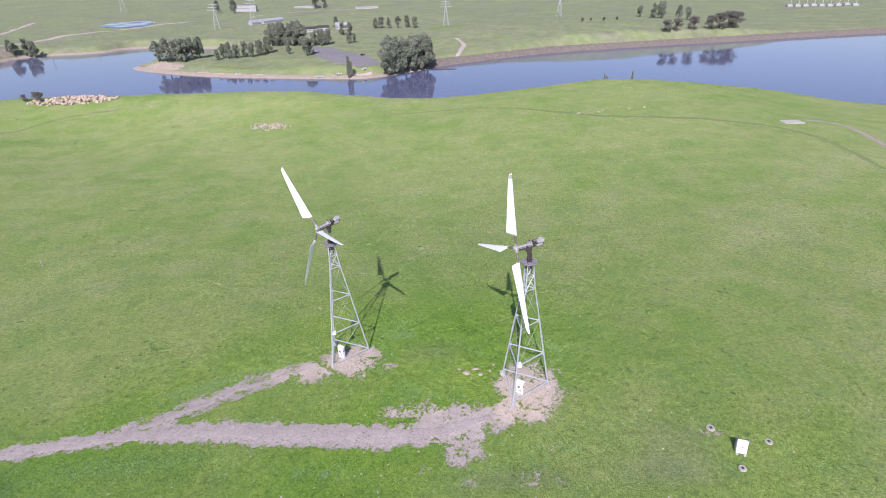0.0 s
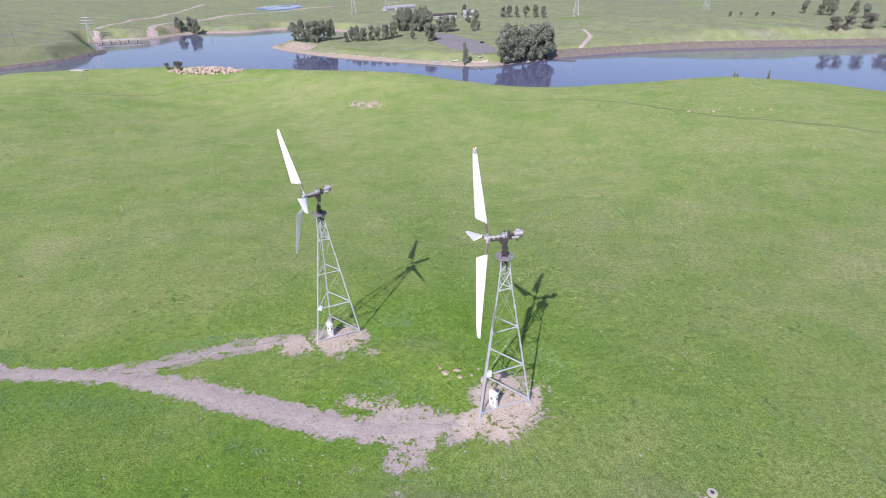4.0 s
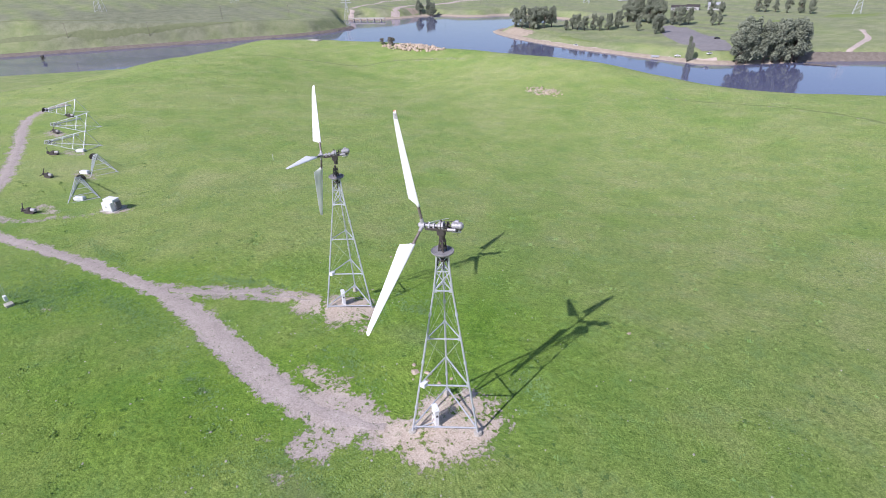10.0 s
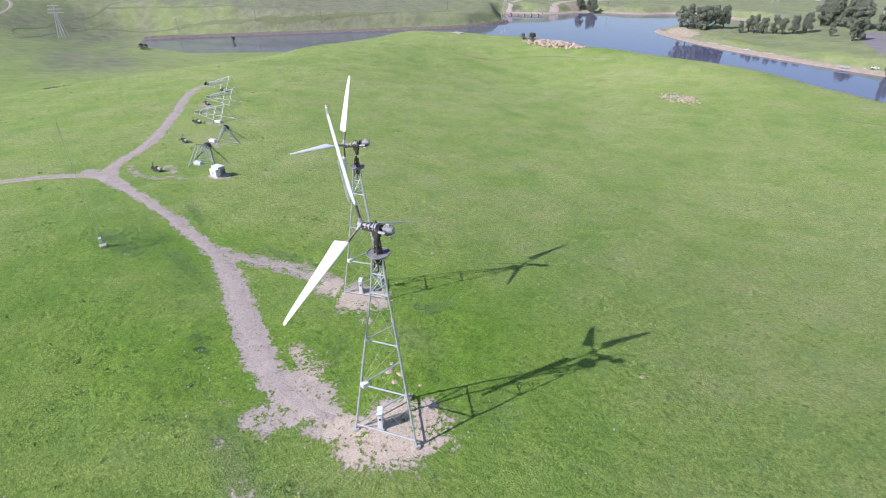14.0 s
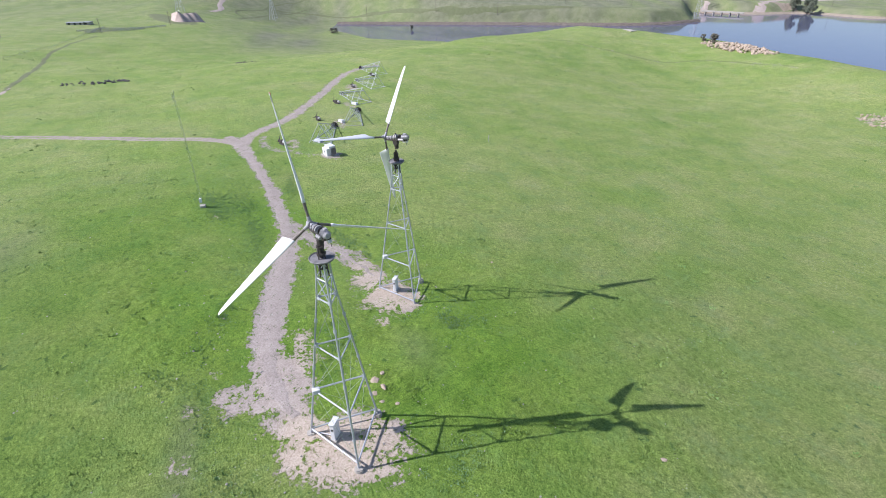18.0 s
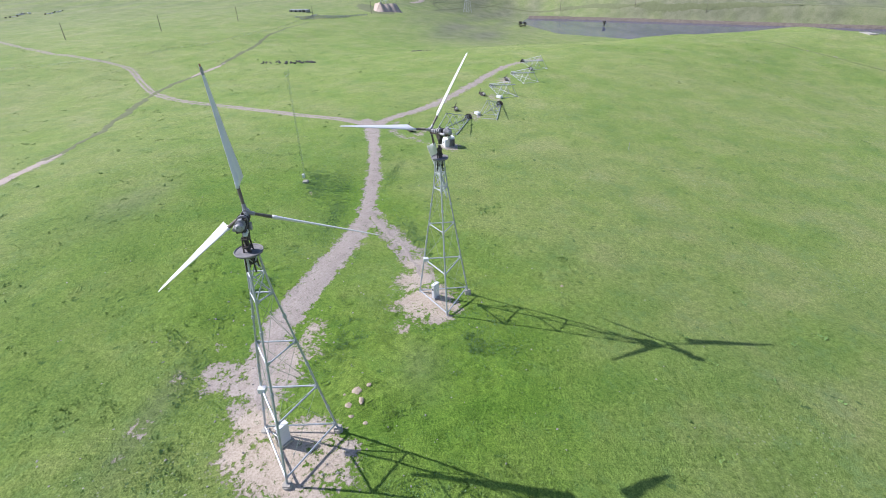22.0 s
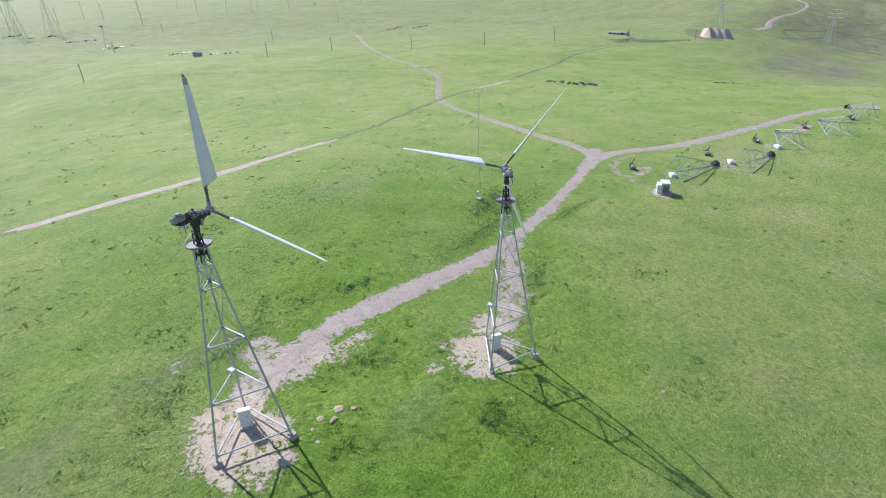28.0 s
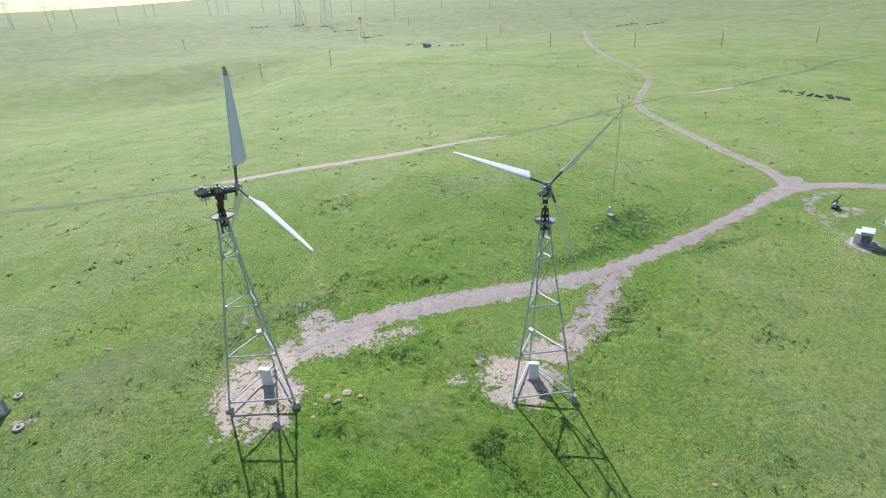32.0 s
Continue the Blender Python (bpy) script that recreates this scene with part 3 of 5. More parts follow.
def blot(name, x, y, rx, ry, mat, label, seed, lift=0.045, turn=0.0, ragged=0.22):
    """A bare patch with an uneven outline, laid over the ground."""
    rs = np.random.RandomState(seed)
    n, rings = 72, 9
    a = np.linspace(0, 2 * np.pi, n, endpoint=False)
    out = 1 + 0 * a
    for f in (2, 3, 5, 8, 13, 21):
        out += ragged * rs.normal() / f ** 0.6 * np.sin(f * a + rs.uniform(0, 6.28))
    out += ragged * 0.35 * rs.normal(0, 1, n)
    verts = [(x, y, ground_at(x, y) + lift)]
    for j in range(1, rings + 1):
        f = j / rings
        u, v = np.cos(a) * rx * out * f, np.sin(a) * ry * out * f
        px, py = x + u * math.cos(turn) - v * math.sin(turn), y + u * math.sin(turn) + v * math.cos(turn)
        z = height(px, py) + (lift if j < rings else -0.02)
        verts += list(zip(px.tolist(), py.tolist(), z.tolist()))
    faces = [(0, 1 + i, 1 + (i + 1) % n) for i in range(n)]
    for j in range(rings - 1):
        s = 1 + j * n
        faces += [(s + i, s + n + i, s + n + (i + 1) % n, s + (i + 1) % n) for i in range(n)]
    me = bpy.data.meshes.new(name)
    me.from_pydata(verts, [], faces)
    me.materials.append(mat)
    for q in me.polygons:
        q.use_smooth = True
    return tagged(new(name, me), label, "bare ground", kind="structure")


ribbon("road_main", MAIN_TRACK, [3.6, 2.0, 1.5, 1.5, 1.8, 2.0, 2.0, 2.2, 2.4, 2.0, 0.8], ROAD, "greyish pink gravel track to the turbines", 0.03, seed=3, every=0.35, ragged=0.16)
ribbon("road_spur", TOWER_SPUR, [1.4, 1.0, 0.5, 0.6, 0.4], ROAD, "narrow gravel spur track", 0.03, seed=4, every=0.35, ragged=0.24)


def beside(pts, off):
    """The same line, moved sideways."""
    p, _ = smooth_line(pts, 6.0)
    g = np.gradient(p, axis=0)
    g /= np.hypot(g[:, 0], g[:, 1])[:, None] + 1e-9
    return [(float(a - off * v), float(b + off * u)) for (a, b), (u, v) in zip(p, g)]


for side, sign in (("left", 1), ("right", -1)):
    ribbon("road_west_rut_" + side, beside(WEST_TRACK, sign * 0.82), [1.5, 0.9, 0.85, 0.85, 0.9, 1.0, 1.1, 1.2], ROAD, "gravel wheel rut of the two-rut farm track", 0.05, seed=5 + sign, ragged=0.10, across=4)
ribbon("road_north", NORTH_TRACK, [3.2, 1.8, 1.6, 2.0, 2.2, 1.5, 0.7], ROAD, "gravel track past the dismantled towers", 0.04, seed=6)
ribbon("road_pale", PALE_TRACK, [2.6, 4.0, 4.0, 3.3, 2.8, 1.4], PALE, "pale pinkish dirt track", 0.05, seed=7)
ribbon("road_old", OLD_TRACK, [3.4, 3.4, 3.2, 2.6], WORN, "grey worn end of the dirt track", 0.05, seed=17, ragged=0.4)
ribbon("road_faint", FAINT_TRACK, [1.4, 2.4, 2.6, 2.6, 2.6, 2.2, 2.0], WORN, "worn grey-brown farm track through the grass", 0.05, seed=8, ragged=0.35)
ribbon("road_faint_sandy", [(-184, -95.2), (-196, -94.8), (-208, -94.4), (-218, -94.6)], [0.8, 2.4, 2.4, 0.8], PALE, "bare pinkish stretch of the farm track", 0.09, seed=9, ragged=0.3)
ribbon("road_brow", BROW_TRACK, [0.8, 1.2, 1.6, 2.4, 2.8, 2.6, 2.0], TRODDEN, "faint worn track over the brow of the hill", 0.05, seed=10, ragged=0.3)
ribbon("road_ridge", RIDGE_TRACK, [0.6, 1.4, 1.6, 1.4, 0.8], TRODDEN, "faint cattle track along the ridge", 0.05, seed=11, ragged=0.3)
ribbon("road_east", EAST_TRACK, [2.0, 2.2, 2.4, 2.4, 2.4], BANK, "bare brown track on the eastern slope", 0.05, seed=12, ragged=0.3)

# ---- wind turbines ----
RING_LEVELS = ((4.95, 2.31), (9.40, 1.54), (13.60, 0.80))


def leg_radius(h):
    return np.interp(h, (0, 0.45, 4.95, 9.40, 13.60, 15.2, 16.66), (3.2, 3.12, 2.31, 1.54, 0.80, 0.60, 0.47))


def corner(k, h, off, grow=0.0):
    a = radians(off + (0, 120, 240)[k])
    r = float(leg_radius(h)) + grow
    return Vector((r * math.cos(a), r * math.sin(a), h))


def lattice(t, off, lying=False):
    """Legs, rings and bracing of a three-legged tower under t; the base's middle is its origin."""
    for k in range(3):
        bm = bmesh.new()
        hs = (0.15, 4.95, 9.40, 13.60, 15.2, 16.66)
        for a, b in zip(hs, hs[1:]):
            add_tube(bm, corner(k, a, off), corner(k, b, off), 0.085 if a < 9 else 0.07, 8)
        for h in (2.6, 7.2, 11.6):
            add_tube(bm, corner(k, h - 0.12, off), corner(k, h + 0.12, off), 0.12, 8)
        leg = part("leg", bm, STEEL, t)
        # step bolts up one leg
        if k == 2:
            bm = bmesh.new()
            for i in range(34):
                c = corner(k, 1.2 + i * 0.36, off)
                d = Vector((-c.y, c.x, 0)).normalized() * (0.2 if i % 2 else -0.2)
                add_tube(bm, c, c + d, 0.016, 4)
            tagged(part("step_bolts", bm, STEEL, leg), kind="stuff")
        if not lying:
            c = corner(k, 0, off)
            bm = bmesh.new()
            add_tube(bm, (c.x, c.y, -0.75), (c.x, c.y, 0.12), 0.42, 12, 0.34)
            add_box(bm, (c.x, c.y, 0.15), (0.5, 0.5, 0.06))
            part("footing", bm, CONCRETE, t, "weathered concrete footing")
    for h, _ in ((0.62, 0), *RING_LEVELS):
        for k in range(3):
            a, b = corner(k, h, off), corner((k + 1) % 3, h, off)
            bm = tube(a, b, 0.07 if h < 9 else 0.055, 8)
            for e, f in ((a, b), (b, a)):
                add_box(bm, e + (f - e).normalized() * 0.14, (0.24, 0.05, 0.26), Matrix.Rotation(math.atan2(f.y - e.y, f.x - e.x), 3, "Z"))
            part("horizontal_strut", bm, STEEL, t)
    bays = ((0.62, 4.95), (4.95, 9.40), (9.40, 13.60))
    for lo, hi in bays:
        for k in range(3):
            for a, b in ((k, (k + 1) % 3), ((k + 1) % 3, k)):
                part("brace_rod", tube(corner(a, lo, off), corner(b, hi, off), 0.014, 5), RODS, t)
    # stiff upper head: short diagonals up to the deck
    for k in range(3):
        for lo, hi in ((13.6, 15.2), (15.2, 16.6)):
            for a, b in ((k, (k + 1) % 3), ((k + 1) % 3, k)):
                part("head_brace", tube(corner(a, lo, off), corner(b, hi, off), 0.036, 6), STEEL if not lying else RUSTY, t)
            part("head_strut", tube(corner(k, hi, off), corner((k + 1) % 3, hi, off), 0.045, 6), STEEL, t)


def blade_mesh(name, seed):
    """A feathered, twisted blade along +z, chord near x with the trailing edge at -x."""
    rs = random.Random(seed)
    bm = bmesh.new()
    rows = []
    for s, chord, thick in ((1.50, 0.26, 0.24), (1.72, 0.55, 0.25), (1.98, 1.02, 0.24), (2.4, 0.99, 0.215), (3.2, 0.89, 0.18), (4.4, 0.76, 0.15), (5.6, 0.63, 0.115), (6.8, 0.50, 0.085), (7.8, 0.37, 0.06), (8.3, 0.27, 0.04), (8.46, 0.16, 0.025)):
        ring = []
        tw = radians(-26 + 13 * (s / 8.46))
        for u in range(14):
            a = 2 * math.pi * u / 14
            x = math.cos(a)
            y = math.sin(a) * (0.5 + 0.5 * x if x < 0 else 1.0) * 0.5 * thick
            x = (0.5 * chord * x) + 0.17 - 0.5 * chord + 0.0
            ring.append(bm.verts.new((x * math.cos(tw) - y * math.sin(tw), x * math.sin(tw) + y * math.cos(tw), s)))
        rows.append(ring)
    for r0, r1 in zip(rows, rows[1:]):
        for u in range(14):
            bm.faces.new((r0[u], r0[(u + 1) % 14], r1[(u + 1) % 14], r1[u]))
    bm.faces.new(rows[0][::-1])
    bm.faces.new(rows[-1])
    return bm


def aim(d, ax):
    """A turn that carries z onto d with x as near to ax as it may be."""
    z = Vector(d).normalized()
    x = Vector(ax)
    x = (x - z * x.dot(z)).normalized()
    return Matrix((x, z.cross(x), z)).transposed()


def machinery(t, hub, ax, blades, tip_orange, tower_top):
    """Everything above the lattice: yaw mast, round deck, nacelle, hub and three blades. ax points from the hub to the rear."""
    ax = Vector(ax).normalized()
    side = Vector((0, 0, 1)).cross(ax).normalized()
    up = ax.cross(side)
    rot = Matrix((ax, side, up)).transposed()
    hub = Vector(hub)

    def at(a, s, u):
        return hub + ax * a + side * s + up * u
    # dark yaw mast in an open frame
    mast = part("yaw_mast", tube((0, 0, 15.9), (0, 0, tower_top + 1.25), 0.12, 10), RUSTY, t, "dark rusty yaw mast")
    for k in range(4):
        a = radians(45 + 90 * k)
        b2 = tube((0.40 * math.cos(a), 0.40 * math.sin(a), 15.5), (0.20 * math.cos(a), 0.20 * math.sin(a), tower_top + 1.0), 0.05, 6)
        part("mast_stay", b2, RUSTY, t)
    for h, r in ((16.1, 0.34), (17.1, 0.31), (17.6, 0.27)):
        part("mast_collar", tube((0, 0, h - 0.05), (0, 0, h + 0.05), r, 12), RUSTY, mast)
    # round deck
    bm = bmesh.new()
    add_tube(bm, (0, 0, tower_top - 0.03), (0, 0, tower_top + 0.03), 0.82, 24)
    add_tube(bm, (0, 0, tower_top - 0.10), (0, 0, tower_top - 0.03), 0.74, 24, 0.80)
    deck = part("round_deck", bm, DECK, t, "grey round work deck")
    bm = bmesh.new()
    for i in range(24):
        a, b = 2 * math.pi * i / 24, 2 * math.pi * (i + 1) / 24
        add_tube(bm, (0.81 * math.cos(a), 0.81 * math.sin(a), tower_top + 0.05), (0.81 * math.cos(b), 0.81 * math.sin(b), tower_top + 0.05), 0.035, 5)
    part("rim", bm, DECK, deck)
    # nacelle
    for k in (-1, 1):
        part("bed_rail", box(at(1.45, 0.20 * k, -0.20), (2.5, 0.09, 0.17), rot, 0.015), RUSTY, t, "dark steel bed rail")
    for a in (0.55, 1.15, 1.9, 2.6):
        part("bed_crossbar", box(at(a, 0, -0.21), (0.10, 0.40, 0.12), rot, 0.01), RUSTY, t)
    bm = bmesh.new()
    add_box(bm, at(1.35, 0, -0.48), (0.60, 0.38, 0.42), rot, 0.05)
    add_tube(bm, at(1.35, 0, -0.68), at(1.35, 0, -1.15), 0.24, 10, 0.19)
    part("yaw_bearing", bm, RUSTY, t)
    part("yaw_motor", tube(at(1.05, 0.27, -0.72), at(1.05, 0.27, -0.30), 0.10, 10), GREYPAINT, t)
    part("main_shaft", tube(at(0.1, 0, 0), at(1.2, 0, 0), 0.105, 12), GREYPAINT, t, "weathered main shaft")
    for a, r in ((0.50, 0.17), (0.86, 0.20)):
        bm = tube(at(a - 0.07, 0, 0), at(a + 0.07, 0, 0), r, 14)
        add_box(bm, at(a, 0, -0.11), (0.15, 0.42, 0.10), rot, 0.01)
        part("bearing_block", bm, GREYPAINT, t)
    bm = bmesh.new()
    add_tube(bm, at(1.28, 0, 0.05), at(1.62, 0, 0.05), 0.30, 14)
    add_box(bm, at(1.45, 0, -0.06), (0.42, 0.46, 0.34), rot, 0.05)
    add_tube(bm, at(1.14, 0, 0.02), at(1.28, 0, 0.04), 0.16, 12, 0.27)
    box_part = part("gearbox", bm, GREYPAINT, t, "worn oil-stained grey gearbox")
    part("breather", tube(at(1.42, 0.05, 0.32), at(1.42, 0.05, 0.47), 0.07, 8), RUSTY, box_part)
    part("flange", tube(at(1.43, 0, 0.05), at(1.47, 0, 0.05), 0.335, 16), RUSTY, box_part)
    part("brake_disc", tube(at(1.84, 0.05, 0.06), at(1.875, 0.05, 0.06), 0.25, 16), RUSTY, t)
    part("brake_caliper", box(at(1.86, 0.24, 0.12), (0.16, 0.14, 0.20), rot, 0.02), RUSTY, t)
    part("coupling", tube(at(1.60, 0.03, 0.07), at(2.3, 0.02, 0.10), 0.06, 8), RUSTY, t)
    bm = bmesh.new()
    add_tube(bm, at(2.28, 0.0, 0.12), at(2.92, 0.0, 0.12), 0.255, 16)
    add_tube(bm, at(2.92, 0.0, 0.12), at(3.03, 0.0, 0.12), 0.25, 16, 0.16)
    add_tube(bm, at(2.20, 0.0, 0.12), at(2.28, 0.0, 0.12), 0.15, 16, 0.24)
    gen = part("generator", bm, GREYPAINT, t, "finned grey generator")
    for i in range(7):
        part("cooling_fin", tube(at(2.34 + i * 0.085, 0, 0.12), at(2.36 + i * 0.085, 0, 0.12), 0.28, 16), GREYPAINT, gen)
    part("terminal_box", box(at(2.58, 0.05, 0.42), (0.32, 0.22, 0.12), rot, 0.02), GREYPAINT, gen)
    part("side_motor", tube(at(2.0, -0.34, -0.08), at(2.6, -0.34, -0.08), 0.11, 10), GREYPAINT, t)
    part("tool_box", box(at(2.45, 0.18, -0.38), (0.62, 0.24, 0.20), rot, 0.02), CABINET, t, "pale box hung under the bed")
    for a in (2.38, 2.85):
        part("mounting_foot", box(at(a, 0, -0.12), (0.10, 0.46, 0.14), rot), RUSTY, t)
    for p, q in (((1.5, 0.28, 0.25), (2.4, 0.22, 0.33)), ((1.2, -0.28, 0.05), (2.1, -0.30, 0.02)), ((0.9, 0.24, -0.1), (1.4, 0.29, 0.2)), ((2.5, 0.28, -0.2), (2.45, 0.3, -0.85))):
        part("cable", tube(at(*p), at(*q), 0.024, 5), RUSTY, t)
    # hub
    bm = bmesh.new()
    add_tube(bm, at(-0.22, 0, 0), at(0.16, 0, 0), 0.22, 14)
    add_tube(bm, at(-0.34, 0, 0), at(-0.22, 0, 0), 0.12, 12, 0.20)
    rotor = part("hub", bm, GREYPAINT, t, "weathered rotor hub")
    for i, tip in enumerate(blades):
        d = (Vector(tip) - hub)
        k = d.length / 8.46
        m = Matrix.Translation(hub) @ (aim(d, ax) @ Matrix.Diagonal((1, 1, k))).to_4x4()
        b = part("blade", blade_mesh("blade", i), BLADE, t, "long white tapered rotor blade", True)
        b.matrix_local = m
        root = part("blade_root", tube((0, 0, 0.12), (0, 0, 1.62), 0.085, 10, 0.115), ROOT, b, "rust-stained blade spar")
        part("root_sleeve", tube((0, 0, 0.14), (0, 0, 0.52), 0.145, 12, 0.12), GREYPAINT, b)
        if i == tip_orange:
            bm = bmesh.new()
            add_box(bm, (0.08, 0.0, 8.40), (0.20, 0.055, 0.16), None, 0.02)
            part("tip_patch", bm, ORANGE, b, "faded orange blade tip")
            part("tip_band", box((0.03, 0.0, 8.08), (0.30, 0.065, 0.44), Matrix.Rotation(radians(-15), 3, "Z"), 0.03), GREYPAINT, b, "dirty grey band below the tip")


def cabinet(name, place, turn, size, label, panel=True, group=""):
    t = thing(name, place, label, "cabinet", group, turn=turn)
    sx, sy, sz = size
    part("body", box((0, 0, sz / 2 + 0.12), (sx, sy, sz), None, 0.025), CABINET, t)
    part("lid", box((0, 0, sz + 0.15), (sx + 0.12, sy + 0.12, 0.06), None, 0.015), CABINET, t)
    d = part("door", box((0, -sy / 2 - 0.018, sz / 2 + 0.14), (sx * 0.86, 0.03, sz * 0.86), None, 0.008), CABINET, t)
    part("handle", box((sx * 0.3, -sy / 2 - 0.05, sz * 0.55), (0.04, 0.04, 0.2), None, 0.008), DARK, d)
    if panel:
        part("meter_panel", box((-sx * 0.08, -sy / 2 - 0.045, sz * 0.68), (sx * 0.28, 0.025, sz * 0.14), None, 0.005), DARK, d, "dark meter window")
        part("warning_sign", box((sx * 0.16, -sy / 2 - 0.040, sz * 0.40), (sx * 0.2, 0.012, sz * 0.09)), ORANGE, d)
        part("vent", box((sx / 2 + 0.012, 0, sz * 0.75), (0.03, sy * 0.5, sz * 0.12)), DARK, t)
    part("plinth", box((0, 0, 0.05), (sx + 0.25, sy + 0.25, 0.3), None, 0.02), CONCRETE, t)
    return t


T1, T2 = Vector((0, 0, -0.5)), Vector((-21.7, 10.3, -2.85))
for base, off, hub, rear, tips, orange, place in (
        (T1, 3, (-1.45, -0.31, 18.07), (1.58, 0.50, 18.37), ((-2.58, -1.39, 26.24), (-4.45, 6.91, 14.84), (-1.23, -7.05, 12.75)), 0, "on bare sandy soil"),
        (T2, 6, (-22.70, 9.47, 16.35), (-20.35, 11.43, 16.65), ((-26.67, 13.01, 22.55), (-18.76, 1.79, 18.05), (-25.60, 10.70, 8.04)), -1, "beside the spur track")):
    t = thing("wind_turbine", base, "old three-bladed turbine on lattice tower, " + place, "wind turbine", "two standing turbines")
    lattice(t, off)
    machinery(t, Vector(hub) - base, Vector(rear) - Vector(hub), [Vector(p) - base for p in tips], orange, 16.75)
    c = corner(2, 4.95, off)
    u = (corner(0, 4.95, off) - c).normalized()
    part("junction_box", box(c + u * 0.35 + Vector((0, 0, 0.1)), (0.55, 0.45, 0.38), Matrix.Rotation(radians(off + 270), 3, "Z"), 0.02), CABINET, t, "white junction box")
    c = corner(2, 0, off) * 0.55 + corner(0, 0, off) * 0.25 + corner(1, 0, off) * 0.2
    w = base + Vector((c.x, c.y, 0))
    cabinet("control_cabinet", (w.x, w.y, ground_at(w.x, w.y) - 0.02), radians(-36), (0.88, 0.36, 1.72), "white steel control cabinet at the tower foot", group="turbine cabinets")
    bm = tube(base + Vector((c.x, c.y, 0.25)), base + corner(2, 0.3, off), 0.05, 6)
    tagged(part("conduit", bm, STEEL), "grey steel cable conduit from cabinet to leg", "conduit")

# ---- dismantled towers and machines by the north track ----


def fallen_tower(x, y, az, label, head=True, roll=0.0):
    t = thing("fallen_tower", (0, 0, 0), label, "lattice tower", "dismantled towers")
    z0 = ground_at(x, y)
    tx, ty = x + 15.2 * math.cos(az), y + 15.2 * math.sin(az)
    a, b = Vector((x, y, z0 + 1.62)), Vector((tx, ty, ground_at(tx, ty) + 0.32))
    t.matrix_world = Matrix.Translation(a) @ (aim(b - a, (0, 0, 1)) @ Matrix.Rotation(roll, 3, "Z")).to_4x4()
    lattice(t, 0, lying=True)
    if head:
        bm = bmesh.new()
        add_tube(bm, (0, 0, 14.6), (0, 0, 16.6), 0.17, 8)
        part("yaw_mast", bm, RUSTY, t)
        bm = bmesh.new()
        add_tube(bm, (0, 0, 15.9), (0, 0, 15.98), 0.95, 18)
        part("round_deck", bm, RUSTY, t)
    return t


for x, y, az, head, roll in ((-93.2, 8.6, 2.78, True, 0.0), (-107.5, 18.8, 2.86, True, 0.0), (-131, 26.8, 3.46, False, 0.0), (-150, 35.4, 3.46, False, 0.0), (-171.5, 41.3, 3.46, True, 0.0)):
    fallen_tower(x, y, az, "galvanised lattice tower lying on its side in grass", head, roll)


def lying_pipe(x, y, az, length):
    """A torque tube left beside a tower's head, flanged at both ends."""
    t = thing("steel_tube", (x, y, ground_at(x, y) + 0.30), "pale steel tube lying beside a fallen tower head", "tube", "loose tubes", turn=az)
    part("tube", tube((0, 0, 0), (length, 0, 0.05), 0.17, 10), STEEL, t)
    for a in (0.05, length - 0.05):
        part("flange", tube((a - 0.05, 0, 0), (a + 0.05, 0, 0), 0.26, 12), STEEL, t)


for x, y in ((-146.2, 22.2), (-165.2, 30.8), (-186.7, 36.7)):
    lying_pipe(x, y, 1.58, 7.5)


def wreck(x, y, turn, seed):
    """A nacelle taken down and left on the ground."""
    rnd = random.Random(seed)
    t = thing("dismantled_nacelle", (x, y, ground_at(x, y)), "dark rusty turbine nacelle lying on the grass", "machine", "dismantled nacelles", turn=turn)
    part("bed_frame", box((0, 0, 0.35), (2.7, 0.55, 0.22), None, 0.03), RUSTY, t)
    part("gearbox", box((0.1, 0, 0.72), (0.65, 0.65, 0.7), None, 0.06), RUSTY, t)
    part("generator", tube((0.65, 0, 0.75), (1.6, 0, 0.72), 0.31, 14), GREYPAINT, t)
    part("main_shaft", tube((-1.3, 0, 0.62), (-0.2, 0, 0.66), 0.13, 8), RUSTY, t)
    part("hub", tube((-1.6, 0, 0.62), (-1.2, 0, 0.62), 0.26, 12), RUSTY, t)
    for k in range(2):
        a = rnd.uniform(0.5, 1.3) * (1 if k else -1)
        part("blade_root", tube((-1.4, 0, 0.62), (-1.4 - 0.2 * k, math.cos(a) * (1.2 if k else -1.2), 0.62 + abs(math.sin(a)) * (1.2 if k else -0.35)), 0.09, 8), RUSTY, t)
    part("skid", box((0.2, 0, 0.1), (2.0, 0.9, 0.28), None, 0.02), RUSTY, t)
    return t


for i, (x, y, a) in enumerate(((-95.1, 0.1, 0.4), (-116.3, 10.9, 0.2), (-134.2, 18.7, 0.5), (-155.2, 27.5, 0.1), (-171.0, 37.6, 0.3))):
    wreck(x, y, a, i)


def lying_box(x, y, turn):
    t = thing("control_cabinet", (x, y, ground_at(x, y)), "white control cabinet lying on its back in grass", "cabinet", "discarded cabinets", turn=turn)
    part("body", box((0, 0, 0.38), (1.9, 1.0, 0.62), None, 0.03), CABINET, t)
    part("door", box((0, 0, 0.71), (1.6, 0.84, 0.04), None, 0.01), CABINET, t)
    part("plinth", box((-1.02, 0, 0.3), (0.14, 1.05, 0.5), None, 0.02), RUSTY, t)


for x, y, a in ((-94.6, 8.5, 0.6), (-111.7, 16.6, 0.5), (-130.9, 23.7, 0.7)):
    lying_box(x, y, a)


